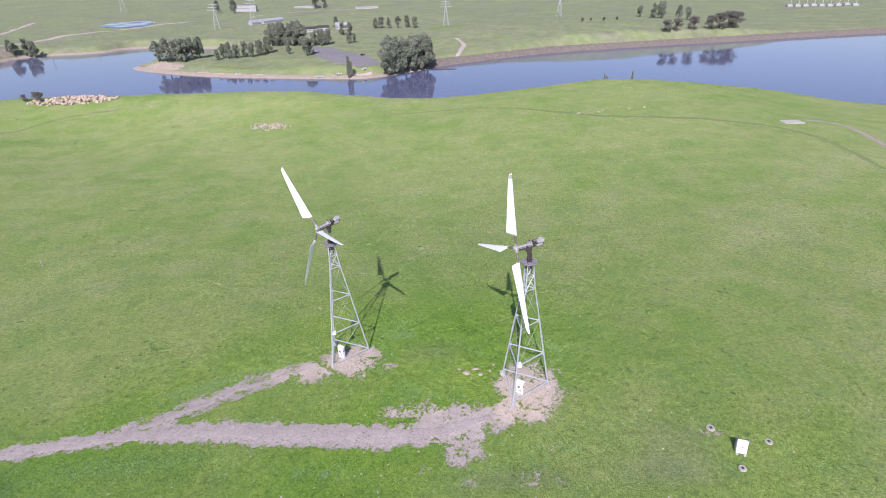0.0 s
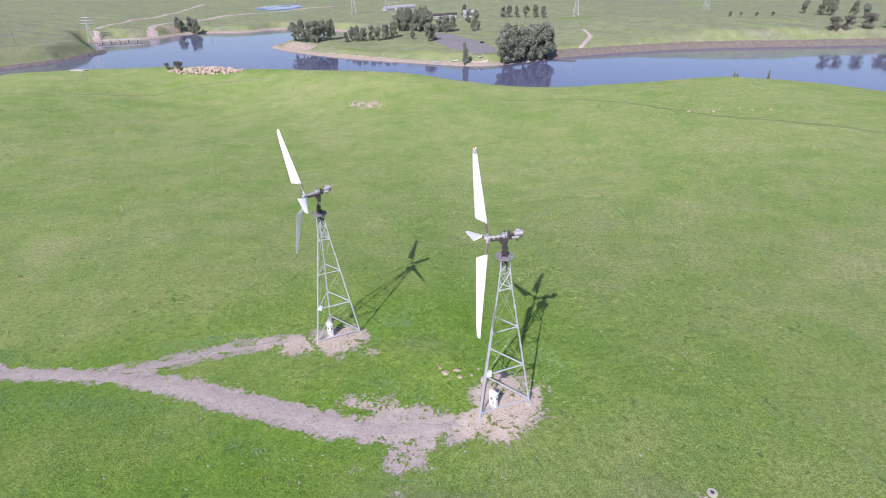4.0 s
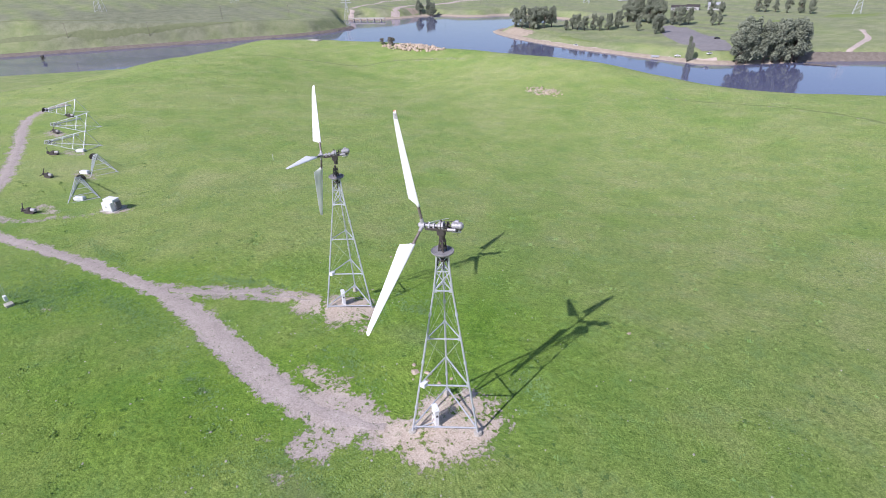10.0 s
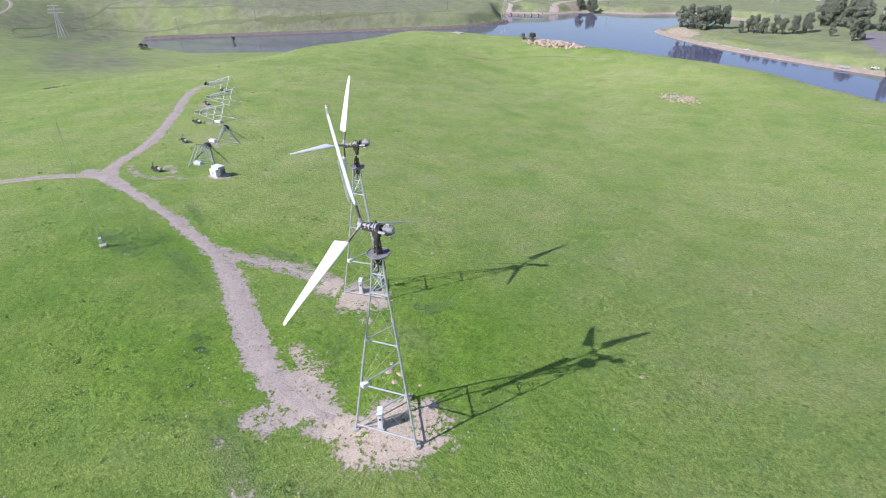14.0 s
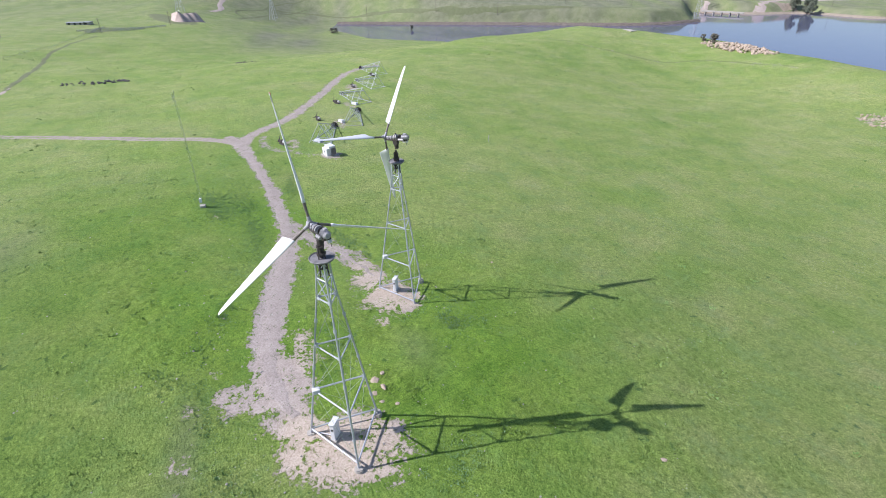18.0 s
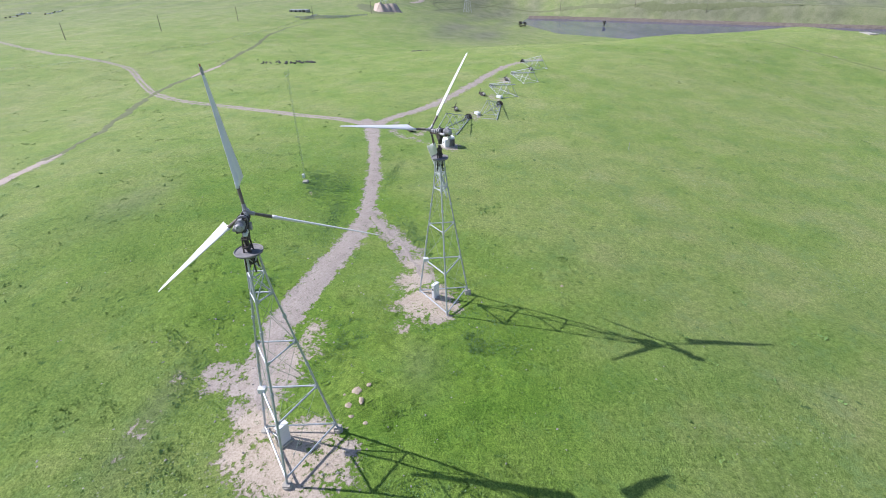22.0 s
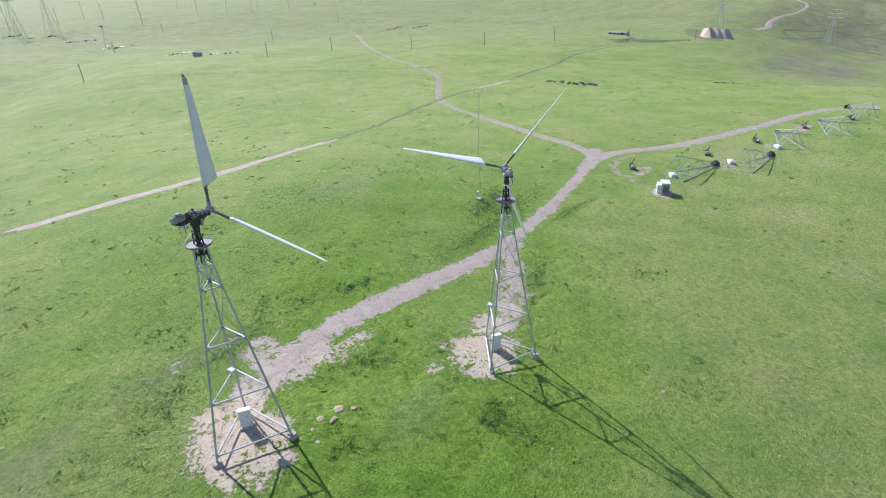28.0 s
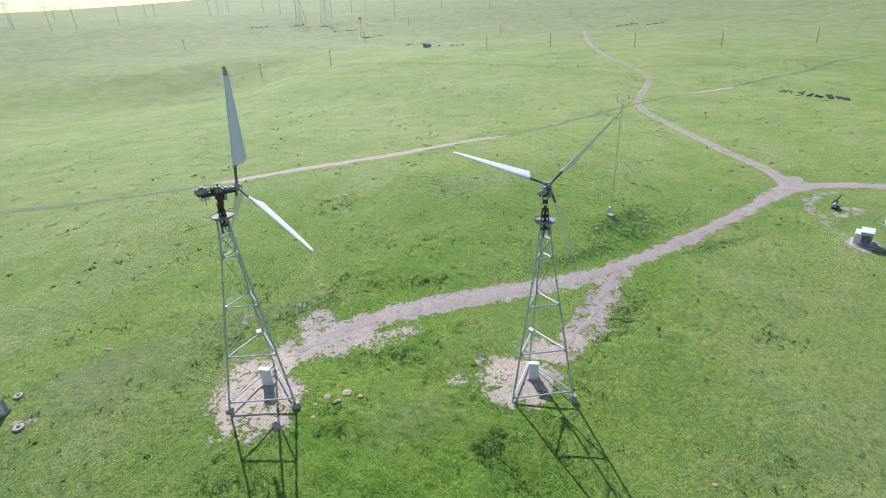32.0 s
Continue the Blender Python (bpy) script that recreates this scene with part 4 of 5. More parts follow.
def transformer(x, y, turn):
    t = thing("pad_transformer", (x, y, ground_at(x, y)), "pale grey pad-mounted transformer on a concrete slab", "transformer", turn=turn)
    part("slab", box((0, 0, -0.02), (3.4, 3.0, 0.34), None, 0.03), CONCRETE, t)
    part("tank", box((0, 0.2, 1.15), (2.2, 1.5, 2.0), None, 0.05), CABINET, t)
    part("lid", box((0, 0.2, 2.18), (2.32, 1.62, 0.08), None, 0.02), CABINET, t)
    part("terminal_housing", box((0, -0.85, 0.98), (2.1, 0.6, 1.65), None, 0.04), CABINET, t)
    for k in (-1, 1):
        d = part("door", box((0.52 * k, -1.17, 0.98), (0.96, 0.04, 1.5), None, 0.01), CABINET, t)
        part("handle", box((0.12 * k, -1.21, 1.0), (0.05, 0.05, 0.22)), DARK, d)
    for i in range(9):
        part("radiator_fin", box((1.28, -0.3 + i * 0.14, 1.1), (0.34, 0.035, 1.5)), GREYPAINT, t)
    for i in range(9):
        part("radiator_fin", box((-1.28, -0.3 + i * 0.14, 1.1), (0.34, 0.035, 1.5)), GREYPAINT, t)


transformer(-83.3, 9.6, radians(20))

# ---- weather mast ----


def weather_mast(x, y, h):
    z = ground_at(x, y)
    t = thing("weather_mast", (x, y, z), "slender grey guyed lattice weather mast", "mast")
    part("footing", box((0, 0, 0.1), (0.9, 0.9, 0.6), None, 0.05), CONCRETE, t)
    legs = [(0.17 * math.cos(a), 0.17 * math.sin(a)) for a in (0.3, 2.394, 4.489)]
    for px, py in legs:
        part("leg", tube((px, py, 0.3), (px, py, h), 0.011, 5), RODS, t)
    bm = bmesh.new()
    n = int(h / 0.6)
    for i in range(n):
        for k in range(3):
            a, b = legs[k], legs[(k + 1) % 3]
            add_tube(bm, (*a, 0.4 + i * 0.6), (*b, 1.0 + i * 0.6), 0.008, 4)
    tagged(part("lacing", bm, RODS, t), kind="stuff")
    cab = part("logger_box", box((0.3, -0.1, 1.35), (0.5, 0.35, 0.7), None, 0.02), CABINET, t, "white logger box")
    part("boom", tube((-1.1, 0, h - 0.5), (1.1, 0, h - 0.5), 0.03, 5), STEEL, t)
    for k in (-1, 1):
        part("anemometer", tube((1.1 * k, 0, h - 0.5), (1.1 * k, 0, h + 0.2), 0.035, 6), RODS, t)
    for k in range(3):
        a = 0.9 + k * 2.094
        for hh in (h * 0.95, h * 0.55):
            ex, ey = 11 * math.cos(a), 11 * math.sin(a)
            part("guy_wire", tube((0, 0, hh), (ex, ey, ground_at(x + ex, y + ey) - z), 0.004, 4), RODS, t)


weather_mast(-57.2, -14.6, 18.5)


def post(x, y, h, mat, label, r=0.06):
    t = thing("marker_post", (x, y, ground_at(x, y)), label, "post")
    part("post", tube((0, 0, -0.2), (0, 0, h), r, 8), mat, t)
    part("cap", tube((0, 0, h), (0, 0, h + 0.08), r * 1.4, 8), mat, t)


post(-88.5, 50.0, 1.5, GREYPAINT, "pale grey steel marker post standing in pasture", 0.06)

# ---- stones ----


def boulder(x, y, s, mat, label, group, seed, sink=0.35):
    rnd = random.Random(seed)
    bm = bmesh.new()
    add_stone(bm, (0, 0, 0), s, rnd)
    bmesh.ops.subdivide_edges(bm, edges=bm.edges[:], cuts=1)
    for v in bm.verts:
        v.co += v.co.normalized() * rnd.uniform(-0.12, 0.12) * s
        v.co.z *= 0.62
    ob = part("boulder", bm, mat)
    ob.location = (x, y, ground_at(x, y) + s * 0.08)
    return tagged(ob, label, "rock", group)


for i, (x, y, s) in enumerate(((-6.1, 3.3, 0.46), (-5.0, 3.9, 0.42), (-4.4, 2.9, 0.32), (-6.9, 4.2, 0.28), (-5.6, 2.4, 0.26), (-3.2, 3.4, 0.24), (-2.6, 4.6, 0.2), (25.6, -10.4, 0.22), (12.0, -15.4, 0.35), (-27.6, 24.4, 0.3), (8.5, 24.0, 0.28))):
    boulder(x, y, s, ROCK, "rough tan boulder lying in the grass", "loose boulders", i)


def heap(name, x, y, rx, ry, count, lo, hi, mat, label, seed, turn=0.0, up=0.0):
    rnd = random.Random(seed)
    t = thing(name, (0, 0, 0), label, "rocks")
    for i in range(count):
        a, q = rnd.uniform(0, 6.28), rnd.random() ** 0.6
        u, v = rx * q * math.cos(a), ry * q * math.sin(a)
        px, py = x + u * math.cos(turn) - v * math.sin(turn), y + u * math.sin(turn) + v * math.cos(turn)
        s = rnd.uniform(lo, hi)
        bm = bmesh.new()
        add_stone(bm, (px, py, ground_at(px, py) + 0.2 * s + up * (1 - q) * rnd.random()), s, rnd)
        part("stone", bm, mat, t)


heap("rock_pile", -180, 221.5, 21, 7.0, 210, 0.5, 1.35, ROCK, "long heap of tan quarried boulders on the slope", 5, 0.12, 1.6)
heap("rock_outcrop", -73, 171, 10, 5, 80, 0.2, 0.6, ROCK, "weathered tan outcrop breaking through the turf", 6, -0.5)
heap("rock_outcrop", -218, -64, 5.0, 14, 46, 0.3, 0.95, DARKROCK, "low dark rock outcrop in a grassy hollow", 7, 0.1)
heap("rock_outcrop", -258, -8, 4, 6, 16, 0.3, 0.7, DARKROCK, "scattered dark rocks in pasture", 8)
heap("rock_outcrop", 55, 150, 22, 3, 14, 0.25, 0.5, ROCK, "few pale stones along the brow", 9)


def scattered_stones():
    rnd = random.Random(21)
    bm = bmesh.new()
    for i in range(420):
        if i % 3:
            x, y = rnd.gauss(-10, 16), rnd.gauss(0, 13)
        else:
            x, y = rnd.uniform(-70, 60), rnd.uniform(-50, 150)
        s = rnd.uniform(0.04, 0.13)
        add_stone(bm, (x, y, ground_at(x, y) + 0.03), s, rnd)
    tagged(part("scattered_stones", bm, CONCRETE), "small pale stones scattered over grass and track", "stones", kind="stuff")


scattered_stones()


def old_footing(x, y, r):
    t = thing("old_footing", (x, y, ground_at(x, y)), "round concrete pier remaining from a removed tower", "footing", "old footings")
    part("pier", tube((0, 0, -0.4), (0, 0, 0.16), r * 1.08, 16, r), CONCRETE, t)
    part("anchor_plate", box((0, 0, 0.18), (r * 0.7, r * 0.7, 0.05), None, 0.01), RUSTY, t)


for x, y, r in ((18.6, -7.3, 0.42), (23.7, -9.2, 0.36), (19.2, -12.3, 0.36)):
    old_footing(x, y, r)


def utility_box(x, y, turn):
    """A white cabinet with a lean-to front panel and two stub feet."""
    t = thing("utility_box", (x, y, ground_at(x, y)), "white sheet-metal utility box with a red marker", "cabinet", turn=turn)
    bm = bmesh.new()
    vs = [bm.verts.new(v) for v in ((-0.48, -0.50, 0.2), (0.48, -0.50, 0.2), (0.48, 0.30, 0.2), (-0.48, 0.30, 0.2), (-0.48, -0.10, 1.42), (0.48, -0.10, 1.42), (0.48, 0.12, 1.46), (-0.48, 0.12, 1.46))]
    for f in ((3, 2, 1, 0), (0, 1, 5, 4), (1, 2, 6, 5), (2, 3, 7, 6), (3, 0, 4, 7), (4, 5, 6, 7)):
        bm.faces.new([vs[k] for k in f])
    part("body", bm, CABINET, t)
    slope = Matrix.Rotation(math.atan2(0.40, 1.22), 3, "X").inverted()
    d = part("front_panel", box((0, -0.32, 0.82), (0.86, 0.03, 1.08), slope, 0.01), CABINET, t)
    part("marker", box((0.02, -0.325, 0.86), (0.16, 0.03, 0.13), slope, 0.01), RED, d, "small red marker")
    for k in (-1, 1):
        part("handle", box((0.18 * k, -0.21, 1.20), (0.05, 0.05, 0.16), slope), STEEL, d)
        part("foot", box((0.36 * k, -0.48, 0.08), (0.24, 0.30, 0.3), None, 0.03), CONCRETE, t)
        part("side_flange", box((0.51 * k, 0.06, 0.90), (0.04, 0.42, 1.5), None, 0.01), GREYPAINT, t)
    part("rear_foot", box((0, 0.25, 0.08), (0.9, 0.3, 0.3), None, 0.03), CONCRETE, t)


utility_box(20.1, -10.2, radians(-20))
bm = box((0, 0, 0.08), (6.5, 4.2, 0.4), None, 0.04)
slab = tagged(part("concrete_slab", bm, CONCRETE), "pale concrete slab left in the grass", "slab")
slab.location = (117.5, 129.2, ground_at(117.5, 129.2))
slab2 = tagged(part("concrete_slab", box((0, 0, 0.08), (8, 4, 0.4), None, 0.04), CONCRETE), "pale concrete slab on the hilltop", "slab")
slab2.location = (-246, 206.7, ground_at(-246, 206.7))

# ---- trees ----


def crown_mesh(name, rnd, lobes, leaf, per, mat):
    verts, faces = [], []
    for cx, cy, cz, rx, rz in lobes:
        for _ in range(per):
            a, u = rnd.uniform(0, 6.28), rnd.uniform(-1, 1)
            q = rnd.uniform(0.55, 1.05)
            s = math.sqrt(1 - u * u)
            c = Vector((cx + rx * q * s * math.cos(a), cy + rx * q * s * math.sin(a), cz + rz * q * u))
            d1 = Vector((rnd.gauss(0, 1), rnd.gauss(0, 1), rnd.gauss(0, 0.6))).normalized()
            d2 = d1.cross(Vector((rnd.gauss(0, 1), rnd.gauss(0, 1), rnd.gauss(0, 1)))).normalized()
            k = leaf * rnd.uniform(0.6, 1.3)
            i = len(verts)
            verts += [c - d1 * k, c + d2 * k * 0.55, c + d1 * k, c - d2 * k * 0.55]
            faces.append((i, i + 1, i + 2, i + 3))
    me = bpy.data.meshes.new(name)
    me.from_pydata([tuple(v) for v in verts], [], faces)
    me.materials.append(mat)
    return me


def tree(h, spread, slim, leaf_mat, label, seed, group):
    rnd = random.Random(seed)
    t = thing("tree", (0, 0, 0), label, "tree", group)
    bm = bmesh.new()
    top = 0.6 * h
    add_tube(bm, (0, 0, -0.4), (rnd.gauss(0, 0.1), rnd.gauss(0, 0.1), top), 0.03 * h, 7, 0.012 * h)
    lobes = []
    n = 16 if slim else 26
    for i in range(n):
        a = rnd.uniform(0, 6.28)
        f = rnd.random() ** 0.8
        z = h * (0.10 + 0.78 * f)
        dome = math.sqrt(max(0.05, 1 - ((f - 0.42) / 0.66) ** 2))
        r = spread * dome * rnd.uniform(0.7, 1.25)
        q = (0.25 if slim else 0.85) * math.sqrt(rnd.random())
        e = Vector((r * q * math.cos(a), r * q * math.sin(a), z))
        lobes.append((e.x, e.y, e.z, spread * (0.62 * dome if slim else 0.34) * rnd.uniform(0.65, 1.25), h * 0.115 * rnd.uniform(0.6, 1.4)))
        add_tube(bm, (0, 0, min(top, z) * rnd.uniform(0.5, 0.95)), e, 0.010 * h, 5, 0.003 * h)
    part("trunk", bm, BARK, t)
    ob = new("crown", crown_mesh("crown", rnd, lobes, 0.024 * h, 230 if not slim else 150, leaf_mat))
    ob.parent = t
    return t


GUM = [tree(13, r, False, LEAF, "dark green tall-crowned tree by the water", s, "lakeside trees") for s, r in ((1, 3.5), (2, 3.1), (3, 3.9), (6, 3.3))]
POPLAR = tree(13, 1.6, True, LEAF, "slender dark columnar tree by the water", 4, "lakeside trees")
BUSH = tree(5, 2.6, False, LEAF_GREY, "grey-green leafless-looking shrubby tree", 5, "lakeside shrubs")
used = set()


def plant(proto, x, y, k, turn=0.0, sink=0.0):
    m = Matrix.Translation((x, y, max(ground_at(x, y), WATER_Z + 0.3) - sink)) @ Matrix.Rotation(turn, 4, "Z") @ Matrix.Scale(k, 4)
    if proto.name not in used:
        used.add(proto.name)
        proto.matrix_world = m
        return proto
    c = copy_thing(proto, Matrix())
    c.matrix_basis = m
    return c


rnd = random.Random(8)
# the dense stand at the landing, the single column beside it, and the groups along the peninsula
for i, (x, y, k) in enumerate(((-38, 411, 2.2), (-33, 416, 2.45), (-36, 419, 2.3), (-23, 424, 2.2), (-18, 429, 2.35), (-13, 433, 2.3), (-7, 438, 2.3), (-4, 444, 2.0), (-12, 440, 2.2))):
    plant(GUM[i % 4], x, y, k, rnd.uniform(0, 6))
plant(POPLAR, -69.5, 403, 1.5)
plant(POPLAR, -67.5, 405, 1.1, 2)
# a row on the point, low trees behind it, the tall grove and its outlier
for i, (x, y, k) in enumerate(((-259, 488, 1.5), (-250, 486, 1.65), (-243, 489, 1.5), (-236, 487, 1.6), (-230, 496, 1.65), (-226, 504, 1.55), (-240, 498, 1.5),
                               (-208, 500, 0.8), (-206, 511, 1.1), (-199, 507, 1.2), (-191, 506, 1.05), (-184, 510, 1.2), (-177, 509, 1.1), (-170, 514, 1.2), (-166, 530, 1.3), (-174, 524, 1.1))):
    plant(GUM[(i * 3) % 4], x, y, k, rnd.uniform(0, 6))
for i in range(9):
    plant(GUM[i % 4], -176 + i * 4.4 + rnd.uniform(-2.5, 2.5), 586 + rnd.uniform(-8, 12), rnd.uniform(1.65, 1.95), rnd.uniform(0, 6))
for i, (x, y, k) in enumerate(((-127, 580, 1.3), (-119, 576, 1.4), (-112, 580, 1.3), (-120, 495, 1.35), (-116, 499, 1.2), (-143, 518, 0.8), (-88, 572, 0.9), (-83, 575, 0.8))):
    plant(GUM[(i + 1) % 4], x, y, k, rnd.uniform(0, 6))
for i, (x, y, k) in enumerate(((-462, 590, 0.8), (-452, 597, 0.95), (-444, 594, 0.8), (-470, 596, 0.7))):
    plant(GUM[i % 4], x, y, k * 1.7, i)
for i, (x, y, k) in enumerate(((262, 566, 1.9), (276, 570, 1.9), (298, 575, 2.1), (322, 582, 2.2), (333, 586, 2.6), (345, 590, 2.8), (354, 592, 2.7))):
    plant(BUSH, x, y, k * 1.35, i * 1.3)
for i, (x, y, k) in enumerate(((322, 798, 0.9), (336, 780, 1.1), (345, 776, 1.2), (361, 752, 1.0), (372, 748, 0.9), (-68, 701, 0.7), (-60, 700, 0.75), (-50, 699, 0.7), (-38, 694, 0.8), (-26, 689, 0.8), (-16, 684, 0.7), (-120, 705, 0.8), (-95, 640, 0.8), (-104, 642, 0.8), (-400, 1180, 1.4), (-440, 1200, 1.3), (-250, 1300, 1.5), (-230, 1310, 1.4))):
    plant(GUM[i % 4], x, y, k * 1.5, i * 0.7)
for i, (x, y, k) in enumerate(((185, 627, 0.9), (196, 629, 0.7), (212, 628, 0.8), (229, 630, 0.8), (-196, 222, 0.9), (-200, 225, 0.8), (-204, 222, 0.7), (-527, 71, 1.1), (-532, 75, 0.9), (-520, 150, 0.9))):
    plant(BUSH, x, y, k, i)
plant(POPLAR, 82.7, 224.6, 0.50, 1)
plant(POPLAR, 84.2, 225.5, 0.42, 3)
plant(POPLAR, 95.2, 220.1, 0.50, 2)

# ---- far shore: dam, landing, roads, buildings ----


def embankment(name, pts, crest, face, back, mat, label, category):
    """A raised bank along the water, with a sloping stony face."""
    p, _ = smooth_line(pts, 3.0)
    tg = np.gradient(p, axis=0)
    tg /= np.hypot(tg[:, 0], tg[:, 1])[:, None]
    nr = np.stack([-tg[:, 1], tg[:, 0]], -1)
    prof = [(-2, -0.8), (0.6, 0.25), (face * 0.3, crest * 0.32), (face * 0.6, crest * 0.68), (face, crest), (face + 0.5, crest + 0.2), (back - 4, crest + 0.15), (back, crest * 0.4), (back + 3, -1.0)]
    rs = np.random.RandomState(5)
    rows = [np.stack([p[:, 0] + nr[:, 0] * o, p[:, 1] + nr[:, 1] * o, WATER_Z + h + rs.normal(0, 0.06 * crest, len(p))], -1) for o, h in prof]
    co = np.stack(rows, 1)
    k, n1 = len(p), len(prof)
    i = np.arange(k - 1)[:, None] * n1 + np.arange(n1 - 1)[None, :]
    quads = np.stack([i, i + n1, i + n1 + 1, i + 1], -1).reshape(-1, 4)
    me = bpy.data.meshes.new(name)
    me.from_pydata(co.reshape(-1, 3).tolist(), [], quads.tolist())
    me.materials.append(mat)
    if me.polygons[0].normal.z < 0:
        me.flip_normals()
    return tagged(new(name, me), label, category, kind="structure")


embankment("dam_embankment", [(-4, 441), (7, 451), (60, 484), (136, 521), (323, 558), (533, 595), (900, 652)], 4.2, 11, 19, RIPRAP, "brown stone-faced dam embankment along the reservoir", "dam")
far_shore = SHORE[SHORE.index((-5, 438)):SHORE.index((-515, 504)) + 1][::-1]
embankment("shore_bank", far_shore, 1.7, 4.5, 10, BANK, "low eroded tan bank along the peninsula", "shore")
embankment("shore_bank_west", SHORE[SHORE.index((-446, 446)):][::-1], 2.2, 3.5, 8, RIPRAP, "crumbling reddish brown bank below the pasture", "shore")
ribbon("road_shore", [(-285, 489), (-255, 470), (-205, 446), (-150, 429), (-100, 414), (-66, 409), (-50, 415)], 5.0, PALE, "pale dirt road along the shore", 0.12, 2.0, 0.3, seed=31)
ribbon("road_canal", [(-470, 545), (-500, 590), (-515, 650), (-512, 744), (-486, 837), (-440, 900), (-400, 960), (-300, 1080), (-100, 1240)], [9, 9, 10, 10, 12], PALE, "pale road beside the canal", 0.2, 5.0, 0.8, seed=32)
ribbon("road_canal_west", [(-515, 508), (-545, 560), (-570, 640), (-600, 760), (-700, 1000)], 8, PALE, "pale service road by the canal", 0.2, 5.0, 0.8, seed=33)
blot("canal_water", -500, 930, 40, 62, WATER, "pool of canal water on the plain", 47, 0.9, 0.25, 0.05)
ribbon("road_mound", [(22, 462), (30, 500), (36, 530), (30, 560)], 4, PALE, "pale track up the mound", 0.2, 3.0, 0.5, seed=35)
ribbon("parking_lot", [(-130, 572), (-116, 540), (-98, 500), (-80, 468), (-62, 444), (-52, 424)], [12, 22, 34, 40, 36, 24], ASPHALT, "worn grey asphalt car park by the landing", 0.15, 2.0, 0.3, seed=41, category="car park")
blot("soil_patch_3", -250, 478, 26, 7, BANK, "bare earth under the shore trees", 42, 0.15, -0.35)
blot("soil_patch_4", -40, 408, 22, 6, BANK, "bare landing beach", 43, 0.15, 0.1)
blot("soil_patch_5", -470, 590, 22, 9, BANK, "bare spit by the canal inlet", 44, 0.15, 0.2)


def clay_cutting(x, y, along, length, top):
    """A steep bare face cut into the slope, with gullies, a broken rim and a grassed back."""
    n, m = 44, 12
    ca, sa = math.cos(along), math.sin(along)
    u = np.linspace(-length / 2, length / 2, n)[:, None] + np.zeros((1, m))
    f = np.linspace(0, 1, m)[None, :] + np.zeros((n, 1))
    rim = top * np.clip(2.6 * (1 - np.abs(2 * u / length)), 0.03, 1) * (1 + 0.16 * wave(u, 0 * u, 9, 12))
    back = -1.5 + 10.0 * f + 1.1 * wave(u, f * 5, 6, 13) * f + np.where(f > 0.8, 30 * (f - 0.8), 0)
    up = rim * np.minimum(f / 0.75, 1) - np.where(f > 0.75, 10 * (f - 0.75), 0) - 0.5
    px, py = x + u * ca - back * sa, y + u * sa + back * ca
    co = np.stack([px, py, height(px, py) + up], -1).reshape(-1, 3)
    i = np.arange(n - 1)[:, None] * m + np.arange(m - 1)[None, :]
    me = bpy.data.meshes.new("clay_bank")
    me.from_pydata(co.tolist(), [], np.stack([i, i + m, i + m + 1, i + 1], -1).reshape(-1, 4).tolist())
    me.materials.append(CLAY)
    if sum(p.normal.z for p in me.polygons) < 0:
        me.flip_normals()
    return tagged(new("clay_bank", me), "pinkish white clay bank of a cutting", "bank", kind="structure")


clay_cutting(-455, -46, radians(125), 25, 7.0)
blot("soil_patch_10", -468, -62, 34, 12, WORN, "worn brown earth round the cutting", 46, 0.3, 0.5, 0.12)
ribbon("road_west_shore", [(-640, 22), (-652, 67), (-618, 128), (-596, 159), (-567, 195), (-542, 231), (-520, 275), (-502, 309), (-488, 344), (-478, 378)], 4.0, WORN, "worn brown track along the western slope", 0.15, 3.0, 0.7, seed=36)
ribbon("road_west_upper", [(-690, 70), (-661, 110), (-635, 141), (-600, 185), (-570, 230), (-545, 300), (-528, 380)], 2.5, WORN, "faint track high on the western slope", 0.15, 3.0, 0.5, seed=37)
ribbon("road_hill_west", [(-560, -40), (-582, -27), (-606, -32), (-641, -24), (-675, -11), (-695, -7), (-705, -17), (-730, -40), (-800, -60)], [4, 4, 3.5, 3.5, 4], PALE, "pale dirt road climbing the western hill", 0.2, 3.0, 0.5, seed=38)
ribbon("road_valley_west", [(-560, -8), (-593, -20), (-624, 10), (-654, 20), (-682, 60), (-720, 130)], 3, WORN, "worn track on the valley side", 0.2, 3.0, 0.5, seed=39)
ribbon("road_valley_low", [(-540, -14), (-563, -7), (-600, 10), (-624, 25), (-660, 62)], 3, WORN, "worn track along the valley floor", 0.2, 3.0, 0.5, seed=40)
for i, (x, y, rx, ry, a) in enumerate(((20, 640, 26, 10, 0.2), (-30, 610, 14, 5, 0.4), (-180, 452, 18, 5, -0.4))):
    blot("soil_patch_%d" % (7 + i), x, y, rx, ry, TRODDEN, "dry earth showing through the turf", 50 + i, 0.2, a, 0.3)


def jetty():
    t = thing("jetty", (2, 436, WATER_Z), "low grey floating jetty by the stand of trees", "jetty")
    part("deck", box((9, 0, 0.4), (20, 2.2, 0.3)), WOOD, t)
    for i in range(4):
        part("pile", tube((1 + i * 5.5, 1.0, -2), (1 + i * 5.5, 1.0, 1.2), 0.18, 8), WOOD, t)


jetty()


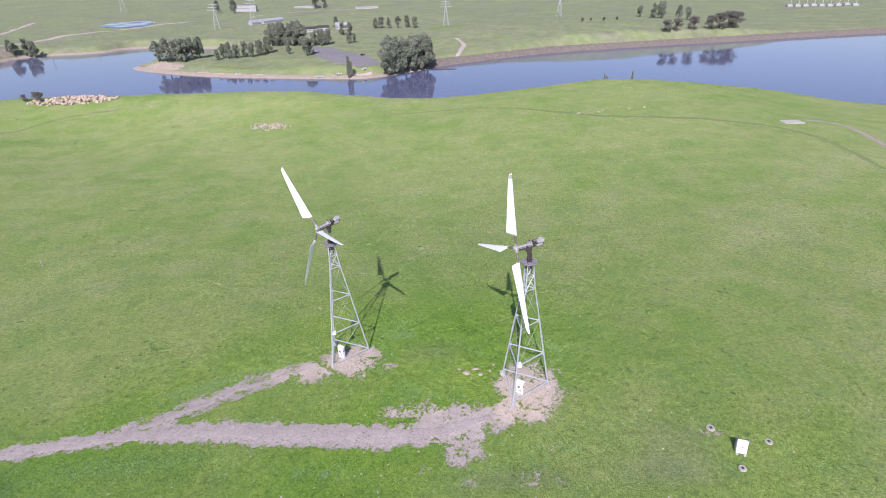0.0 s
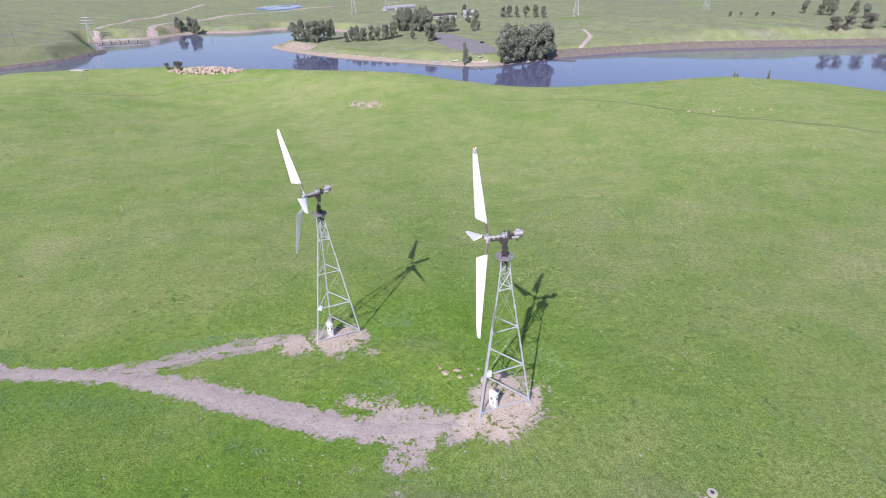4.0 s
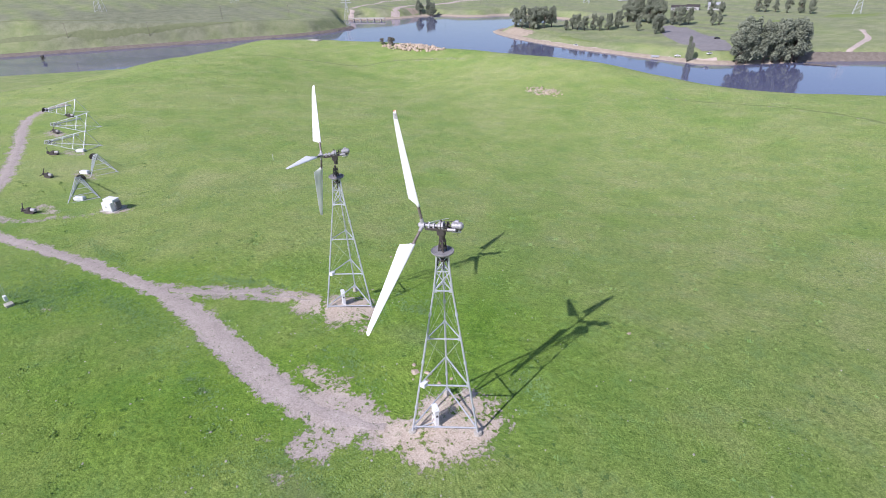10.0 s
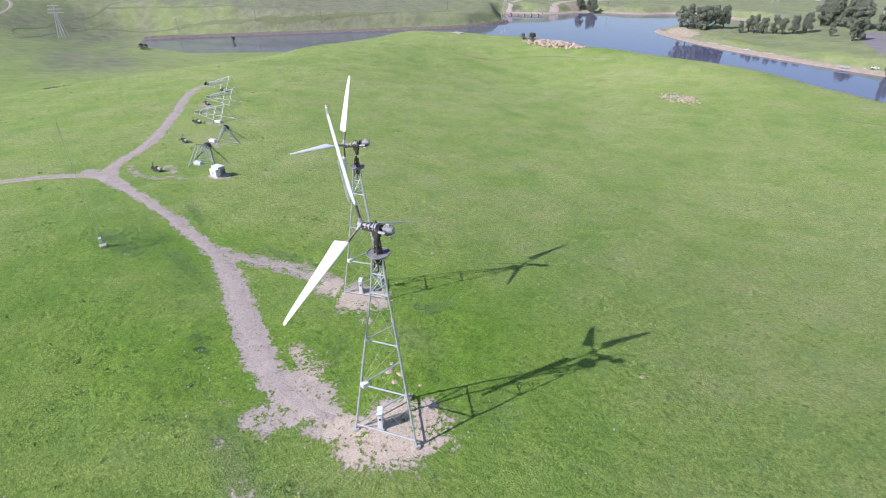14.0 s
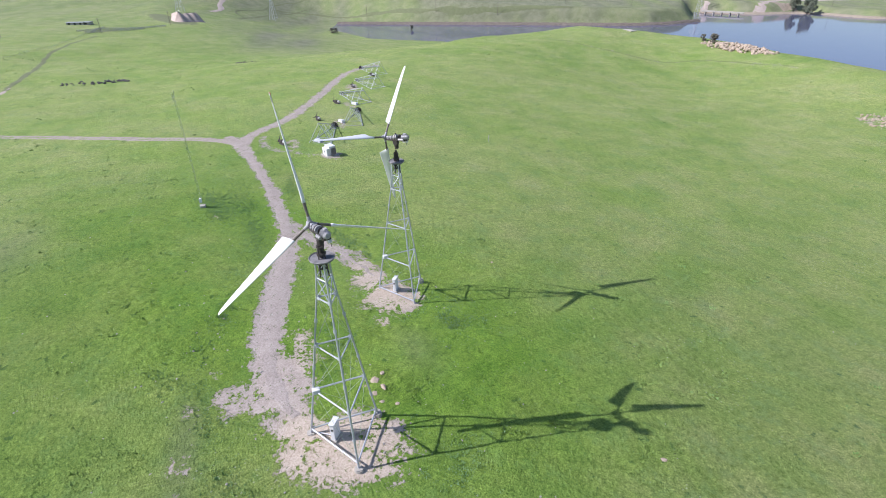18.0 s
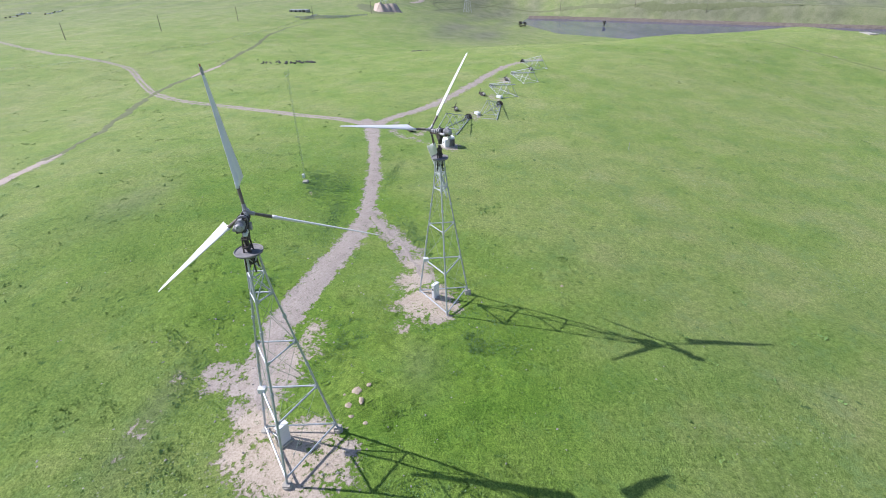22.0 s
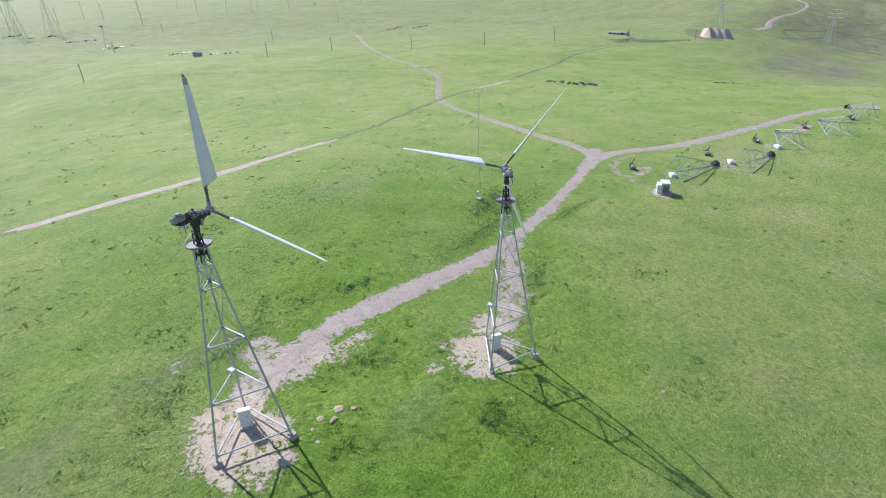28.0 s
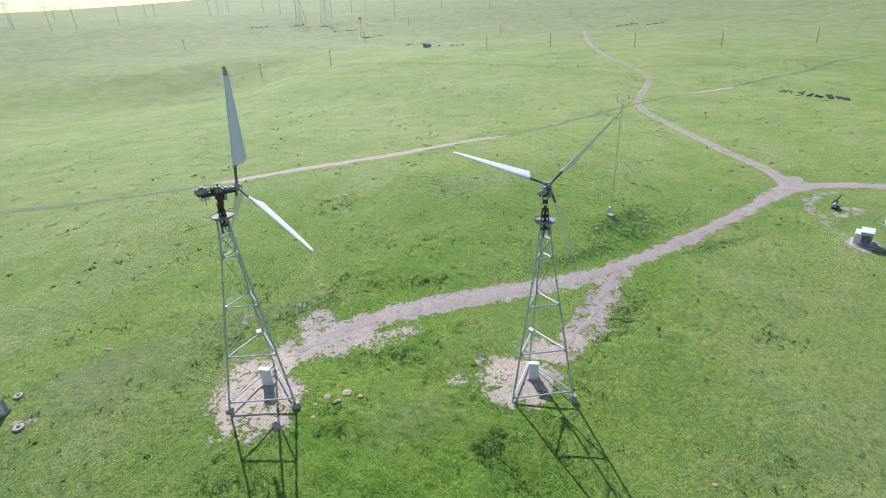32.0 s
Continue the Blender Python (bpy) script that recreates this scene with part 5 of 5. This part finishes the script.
def house(name, x, y, w, d, h, turn, roof_mat, label, gable=True):
    t = thing(name, (x, y, ground_at(x, y) - 0.3), label, "building", turn=turn)
    part("wall", box((0, 0, h / 2), (w, d, h), None, 0.05), WALLS, t)
    bm = bmesh.new()
    r = 0.32 * d if gable else 0.25
    vs = [bm.verts.new(v) for v in ((-w / 2 - 0.4, -d / 2 - 0.4, h), (w / 2 + 0.4, -d / 2 - 0.4, h), (w / 2 + 0.4, d / 2 + 0.4, h), (-w / 2 - 0.4, d / 2 + 0.4, h), (-w / 2 - 0.4, 0, h + r), (w / 2 + 0.4, 0, h + r))]
    for f in ((0, 1, 5, 4), (3, 4, 5, 2), (0, 4, 3), (1, 2, 5), (0, 3, 2, 1)):
        bm.faces.new([vs[i] for i in f])
    bmesh.ops.recalc_face_normals(bm, faces=bm.faces[:])
    part("roof", bm, roof_mat, t)
    for i in range(max(2, int(w / 4))):
        part("window", box((-w / 2 + 2 + i * 4, -d / 2 - 0.03, h * 0.55), (1.4, 0.08, 1.2)), GLASS, t)
    part("door", box((w * 0.3, -d / 2 - 0.04, 1.1), (1.1, 0.08, 2.1)), DARK, t)


house("barn", -112, 702, 16, 9, 6, 0.2, ROOF, "white metal-roofed barn beyond the car park")
house("house", -134, 690, 14, 8, 4, 0.1, RUSTY, "low brown-roofed farm building")
house("house", -150, 694, 18, 8, 4, 0.3, RUSTY, "low brown-roofed farm building among trees")
house("shed", -246, 814, 40, 10, 4, 0.9, ROOF, "long pale farm shed")
house("shed", -232, 822, 36, 9, 4, 0.9, ROOF, "long pale farm shed")
house("plant_building", -392, 1240, 46, 18, 13, 0.1, ROOF, "pale industrial building on the plain", False)
house("plant_building", -266, 1321, 70, 14, 6, 0.1, ROOF, "long low white building on the plain", False)
house("plant_building", -125, 1238, 50, 12, 5, 0.1, ROOF, "long low white building on the plain", False)
house("shed", -94, 409, 5, 3, 2.4, 0.1, ROOF, "small white hut by the landing")
house("shed", -441, -120, 16, 6, 1.8, 1.3, ROOF, "low blue-grey roofed shed by the cutting", False)
house("shed", -200, -336, 7, 3.5, 2.6, 0.6, ROOF, "small pale shed in the pasture")


def power_plant():
    rnd = random.Random(3)
    for i in range(9):
        x, y = 660 + i * 10.5, 966 - i * 6
        t = thing("plant_unit", (x, y, ground_at(x, y)), "white gas plant unit with stacks on the plain", "power plant", "plant units")
        part("hall", box((0, 0, 2.2), (8, 7, 4.4), None, 0.3), WALLS, t)
        part("stack", tube((3, 0, 0), (3, 0, 13 + rnd.uniform(-2, 2)), 0.7, 10, 0.55), WALLS, t)
        part("pipe_rack", box((6.2, 0, 1.5), (3.2, 5, 3.0), None, 0.2), STEEL, t)


power_plant()


def car(x, y, turn, mat, label):
    t = thing("car", (x, y, ground_at(x, y) + 0.1), label, "car", "parked cars", turn=turn)
    part("body", box((0, 0, 0.65), (4.4, 1.8, 0.7), None, 0.15), mat, t)
    part("cabin", box((-0.2, 0, 1.2), (2.3, 1.6, 0.55), None, 0.2), GLASS, t)
    part("roof_panel", box((-0.2, 0, 1.49), (1.7, 1.4, 0.06), None, 0.02), mat, t)
    for sx in (-1.35, 1.35):
        for sy in (-0.85, 0.85):
            part("wheel", tube((sx, sy - 0.1, 0.33), (sx, sy + 0.1, 0.33), 0.33, 12), RUBBER, t)


for x, y, a, m, lab in ((-93, 414, 0.1, RED, "dark red car parked by the shore"), (-84, 412, 0.2, CABINET, "white car parked by the shore"), (-79, 414, 0.3, CABINET, "white pickup parked by the landing"), (-170, 436, 2.9, CABINET, "pale car on the shore road"), (-64, 470, 0.6, DARK, "dark car in the car park"), (-58, 418, 1.0, CABINET, "white car parked by the landing")):
    car(x, y, a, m, lab)

# ---- poles, pylons, fences ----


def utility_pole(x, y, h):
    t = thing("utility_pole", (x, y, ground_at(x, y)), "weathered timber utility pole in the pasture", "pole", "utility poles", turn=0.6)
    part("pole", tube((0, 0, -0.5), (0, 0, h), 0.20, 7, 0.14), WOOD, t)
    arm = part("crossarm", box((0, 0, h - 0.7), (2.4, 0.14, 0.16)), WOOD, t)
    for k in (-1.0, 0.0, 1.0):
        part("insulator", tube((k, 0, h - 0.6), (k, 0, h - 0.35), 0.06, 6), GREYPAINT, arm)


for x, y in ((-49, -531), (-81, -372), (-113, -308), (-223, -289), (-268, -273), (-299, -223), (-333, -182), (-383, -150), (-396, -98), (-435, -60), (-435, 703), (-452, 635), (-498, 999), (-418, 952), (-492, 390), (-519, 324), (-530, 249), (-568, 192), (-615, 124), (-300, -563), (-473, -475), (-205, -471), (-330, -420)):
    utility_pole(x, y, 9.5 if y < 0 else 13.0)


def pylon(x, y, h, turn):
    t = thing("pylon", (x, y, ground_at(x, y)), "tall grey lattice transmission pylon far across the plain", "pylon", "transmission pylons", turn=turn)
    w = h * 0.11
    for sx in (-1, 1):
        for sy in (-1, 1):
            part("leg", tube((sx * w, sy * w, 0), (sx * w * 0.22, sy * w * 0.22, h * 0.72), 0.14, 4), STEEL, t)
    part("head", tube((0, 0, h * 0.70), (0, 0, h), 0.5, 4, 0.15), STEEL, t)
    for i in range(6):
        a, b = i / 6 * 0.72, (i + 1) / 6 * 0.72
        ra, rb = w * (1 - 0.78 * a / 0.72), w * (1 - 0.78 * b / 0.72)
        for s in (-1, 1):
            bm = bmesh.new()
            add_tube(bm, (-ra, s * ra, a * h), (rb, s * rb, b * h), 0.08, 4)
            add_tube(bm, (s * ra, -ra, a * h), (s * rb, rb, b * h), 0.08, 4)
            part("bracing", bm, STEEL, t)
    for z, l in ((0.72, 0.24), (0.82, 0.20), (0.92, 0.15)):
        part("crossarm", box((0, 0, h * z), (2 * l * h, 0.4, 0.5)), STEEL, t)


for x, y, h, a in ((-700, 1325, 55, 0.3), (-301, 780, 36, 0.2), (-254, 800, 36, 0.3), (23, 655, 30, 0.1), (205, 821, 34, 0.2), (-518, 506, 30, 0.4), (-645, 429, 38, 0.5), (-620, 250, 36, 0.5), (-194, -640, 44, 0.3), (-225, -640, 44, 0.3), (-520, -60, 26, 1.2), (-590, 20, 30, 1.0)):
    pylon(x, y, h, a)


def bare_tower(x, y):
    t = thing("lattice_tower", (x, y, ground_at(x, y) + 0.2), "galvanised lattice turbine tower with dark head, no rotor", "tower")
    lattice(t, 40)
    part("yaw_mast", tube((0, 0, 14.6), (0, 0, 18.0), 0.2, 8), RUSTY, t)
    part("head", box((0.4, 0, 18.0), (2.6, 0.8, 0.9), None, 0.06), RUSTY, t)


bare_tower(-222, -520)


def far_turbine(x, y, h, turn):
    t = thing("far_turbine", (x, y, ground_at(x, y)), "distant slim wind turbine tower on the ridge", "wind turbine", "turbines on the ridge", turn=turn)
    part("tower", tube((0, 0, -1), (0, 0, h), 0.24, 6, 0.16), GREYPAINT, t)
    part("nacelle", box((0.6, 0, h + 0.3), (2.0, 0.6, 0.6), None, 0.1), GREYPAINT, t)
    for k in range(3):
        a = turn * 3 + k * 2.094
        part("blade", tube((-0.9, 0, h + 0.3), (-0.9, 8 * math.sin(a), h + 0.3 + 8 * math.cos(a)), 0.12, 5, 0.05), GREYPAINT, t)


rnd = random.Random(17)
for i in range(34):
    u = i / 33
    far_turbine(180 - 900 * u + rnd.uniform(-25, 25), -690 - 160 * rnd.random() + 170 * u * u, rnd.uniform(16, 26), rnd.uniform(0, 2))


def debris(x, y, n, seed):
    rnd = random.Random(seed)
    t = thing("scrap_heap", (x, y, ground_at(x, y)), "row of pale scrapped turbine parts in the pasture", "scrap", "scrap rows")
    for i in range(n):
        px, py = rnd.uniform(-14, 14), rnd.uniform(-3, 3)
        z = ground_at(x + px, y + py) - ground_at(x, y)
        k = i % 3
        if k == 0:
            part("scrap_box", box((px, py, z + 0.4), (rnd.uniform(1, 2.4), rnd.uniform(0.6, 1.2), 0.8), Matrix.Rotation(rnd.uniform(0, 3), 3, "Z"), 0.05), CABINET, t)
        elif k == 1:
            a = rnd.uniform(0, 3.1)
            part("scrap_pipe", tube((px - 2 * math.cos(a), py - 2 * math.sin(a), z + 0.25), (px + 2 * math.cos(a), py + 2 * math.sin(a), z + 0.5), 0.2, 7), STEEL, t)
        else:
            part("scrap_machine", box((px, py, z + 0.5), (1.4, 0.8, 1.0), Matrix.Rotation(rnd.uniform(0, 3), 3, "Z"), 0.08), RUSTY, t)


for i, (x, y) in enumerate(((-147, -648), (-184, -638), (-208, -619), (-222, -570), (-228, -510), (-221, -389), (-233, -354), (-455, -370), (-475, -352))):
    debris(x, y, 14, 60 + i)


def fence(pts, label, every=4.0, rail=0.012):
    p, _ = smooth_line(pts, every)
    t = thing("fence", (0, 0, 0), label, "fence")
    z = height(p[:, 0], p[:, 1])
    for (x, y), h in zip(p, z):
        part("post", tube((x, y, h - 0.3), (x, y, h + 1.25), 0.07, 6), WOOD, t)
    for k in (0.4, 0.8, 1.15):
        bm = bmesh.new()
        for i in range(len(p) - 1):
            add_tube(bm, (*p[i], z[i] + k), (*p[i + 1], z[i + 1] + k), rail, 4)
        part("wire", bm, STEEL, t)


fence([(-85, -300), (-108, -282), (-136, -254), (-156, -234), (-190, -191), (-221, -146)], "timber post and wire fence across the pasture")
fence([(-241, -143), (-270, -130), (-320, -114), (-377, -109), (-420, -100)], "timber post and wire fence along the faint track")
fence([(-396, -108), (-405, -92), (-417, -75)], "dark timber corral fence by the cutting", 1.0, 0.09)
fence([(-404, -114), (-412, -96), (-420, -76), (-428, -62)], "dark timber corral fence by the cutting", 1.0, 0.09)
fence([(-398, -104), (-408, -104), (-418, -100)], "dark timber corral fence by the cutting", 1.0, 0.09)


def outlet():
    t = thing("canal_bridge", (-488, 512, WATER_Z), "low concrete bridge over the canal inlet", "bridge", turn=0.5)
    part("deck", box((0, 0, 2.6), (46, 5, 0.6)), CONCRETE, t)
    for i in range(5):
        part("pier", box((-18 + i * 9, 0, 0.8), (1.0, 4, 4)), CONCRETE, t)
    for s in (-1, 1):
        part("rail", box((0, 2.4 * s, 3.3), (46, 0.2, 0.8)), CONCRETE, t)


outlet()

# ---- turf ----


def clumps(name, label, count, seed, low, high, mat, bar, field=None, area=None, blades=7, wider=1.0):
    """Tufts of standing blades, thick in patches."""
    rs = np.random.RandomState(seed)
    h = count // 2
    x = np.concatenate([rs.normal(-10, 22, h), rs.uniform(-115, 60, count - h)])
    y = np.concatenate([rs.normal(2, 20, h), rs.uniform(-75, 95, count - h)])
    if field:
        cx, cy, sx, sy, turn = field
        u, v = rs.normal(0, sx, count), rs.normal(0, sy, count)
        x, y = cx + u * math.cos(turn) - v * math.sin(turn), cy + u * math.sin(turn) + v * math.cos(turn)
    if area:
        x, y = rs.uniform(area[0], area[1], count), rs.uniform(area[2], area[3], count)
    dense = wave(x, y, 17, seed) + 0.8 * value_noise(x, y, 5.0, 3) + 0.5 * wave(x, y, 41, seed + 1) + rs.normal(0, 0.5, count)
    keep = dense > bar
    for line, w in ((MAIN_TRACK, 2.2), (TOWER_SPUR, 1.5), (WEST_TRACK, 1.4), (NORTH_TRACK, 1.7), (PALE_TRACK, 1.5)):
        keep &= line_distance(x, y, line) > w + rs.normal(0, 0.45, count)
    for a, b, rx, ry, q, _ in SOIL[:7]:
        keep &= np.hypot((x - a) / rx, (y - b) / ry) > 0.85 + rs.normal(0, 0.12, count)
    x, y = x[keep], y[keep]
    n, k = len(x), blades
    z = height(x, y)
    tall = rs.uniform(low, high, n)[:, None] * rs.uniform(0.6, 1.25, (n, k))
    ang = rs.uniform(0, 6.28, (n, k))
    spread = rs.uniform(0.05, 0.30, (n, k)) * (high / 0.2) * wider * rs.uniform(0.6, 1.4, (n, 1))
    bx, by = x[:, None] + spread * np.cos(ang), y[:, None] + spread * np.sin(ang)
    wide = tall * rs.uniform(0.25, 0.5, (n, k)) * (1 + 0.4 * (wider > 1))
    face = ang + rs.normal(1.57, 0.5, (n, k))
    lean = tall * rs.uniform(0.15, 0.8, (n, k))
    foot = (z - 0.03)[:, None] + 0 * bx
    p1 = np.stack([bx - wide * np.cos(face), by - wide * np.sin(face), foot], -1)
    p2 = np.stack([bx + wide * np.cos(face), by + wide * np.sin(face), foot], -1)
    p3 = np.stack([bx + lean * np.cos(ang), by + lean * np.sin(ang), foot + tall], -1)
    co = np.stack([p1, p2, p3], 2).reshape(-1, 3)
    me = bpy.data.meshes.new(name)
    me.vertices.add(len(co))
    me.vertices.foreach_set("co", co.ravel())
    me.loops.add(len(co))
    me.loops.foreach_set("vertex_index", np.arange(len(co)))
    me.polygons.add(len(co) // 3)
    me.polygons.foreach_set("loop_start", np.arange(0, len(co), 3))
    me.update(calc_edges=True)
    me.materials.append(mat)
    tagged(new(name, me), label, "grass", kind="stuff")


clumps("grass_clumps", "tufts of thick green pasture grass", 80000, 77, 0.04, 0.11, TUFT, 0.1)
clumps("grass_tussocks", "taller dark green grass tussocks", 9000, 91, 0.09, 0.20, TUFT, 0.9)
clumps("dark_tussocks", "small dark tussocks dotted over the pasture", 14000, 92, 0.11, 0.23, TUSSOCK, 0.45, None, (-310, 110, -230, 200), 14, 1.9)
clumps("lush_clumps", "deep tufts of lush grass beside the turbines", 9000, 95, 0.04, 0.10, TUFT, 0.0, (-8, 17, 15, 8.5, 0.1), None, 9)
clumps("near_tussocks", "small dark tussocks dotted over the turf", 2600, 93, 0.07, 0.15, TUSSOCK, 0.5, None, (-90, 45, -55, 70), 10, 1.3)
clumps("south_tussocks", "thick dark tussocks on the southern slope", 2600, 94, 0.06, 0.14, TUSSOCK, 0.25, None, (-75, 12, -52, -7), 10, 1.3)
for i, (x, y, sx, sy, a, n) in enumerate(((-57.5, -13.0, 4.6, 1.5, 0.25, 2000), (-13.0, 0.6, 4.5, 1.3, -0.45, 900), (-16.0, 12.5, 3.0, 2.2, 0.5, 900), (4.5, 7.5, 2.6, 1.8, 0.4, 700), (-8.5, -12.0, 4.0, 1.2, 0.5, 800), (3.0, -9.0, 4.0, 1.4, 0.2, 600), (-44, -6.6, 8.0, 0.9, 0.05, 1500), (-37, 6.8, 6.0, 0.9, 0.45, 1300), (-60, -0.6, 7.0, 0.8, -0.08, 1000), (-24.5, -9.6, 5.5, 0.9, -0.2, 900), (-14, 14.5, 4.0, 2.5, 0.3, 450), (-58, -9.0, 6.0, 1.6, 0.1, 1400))):
    clumps("herb_patch", "colony of coarse dark blue-green herbs in the turf", n, 120 + i, 0.06, 0.14, HERB, -1.2, (x, y, sx, sy, a))
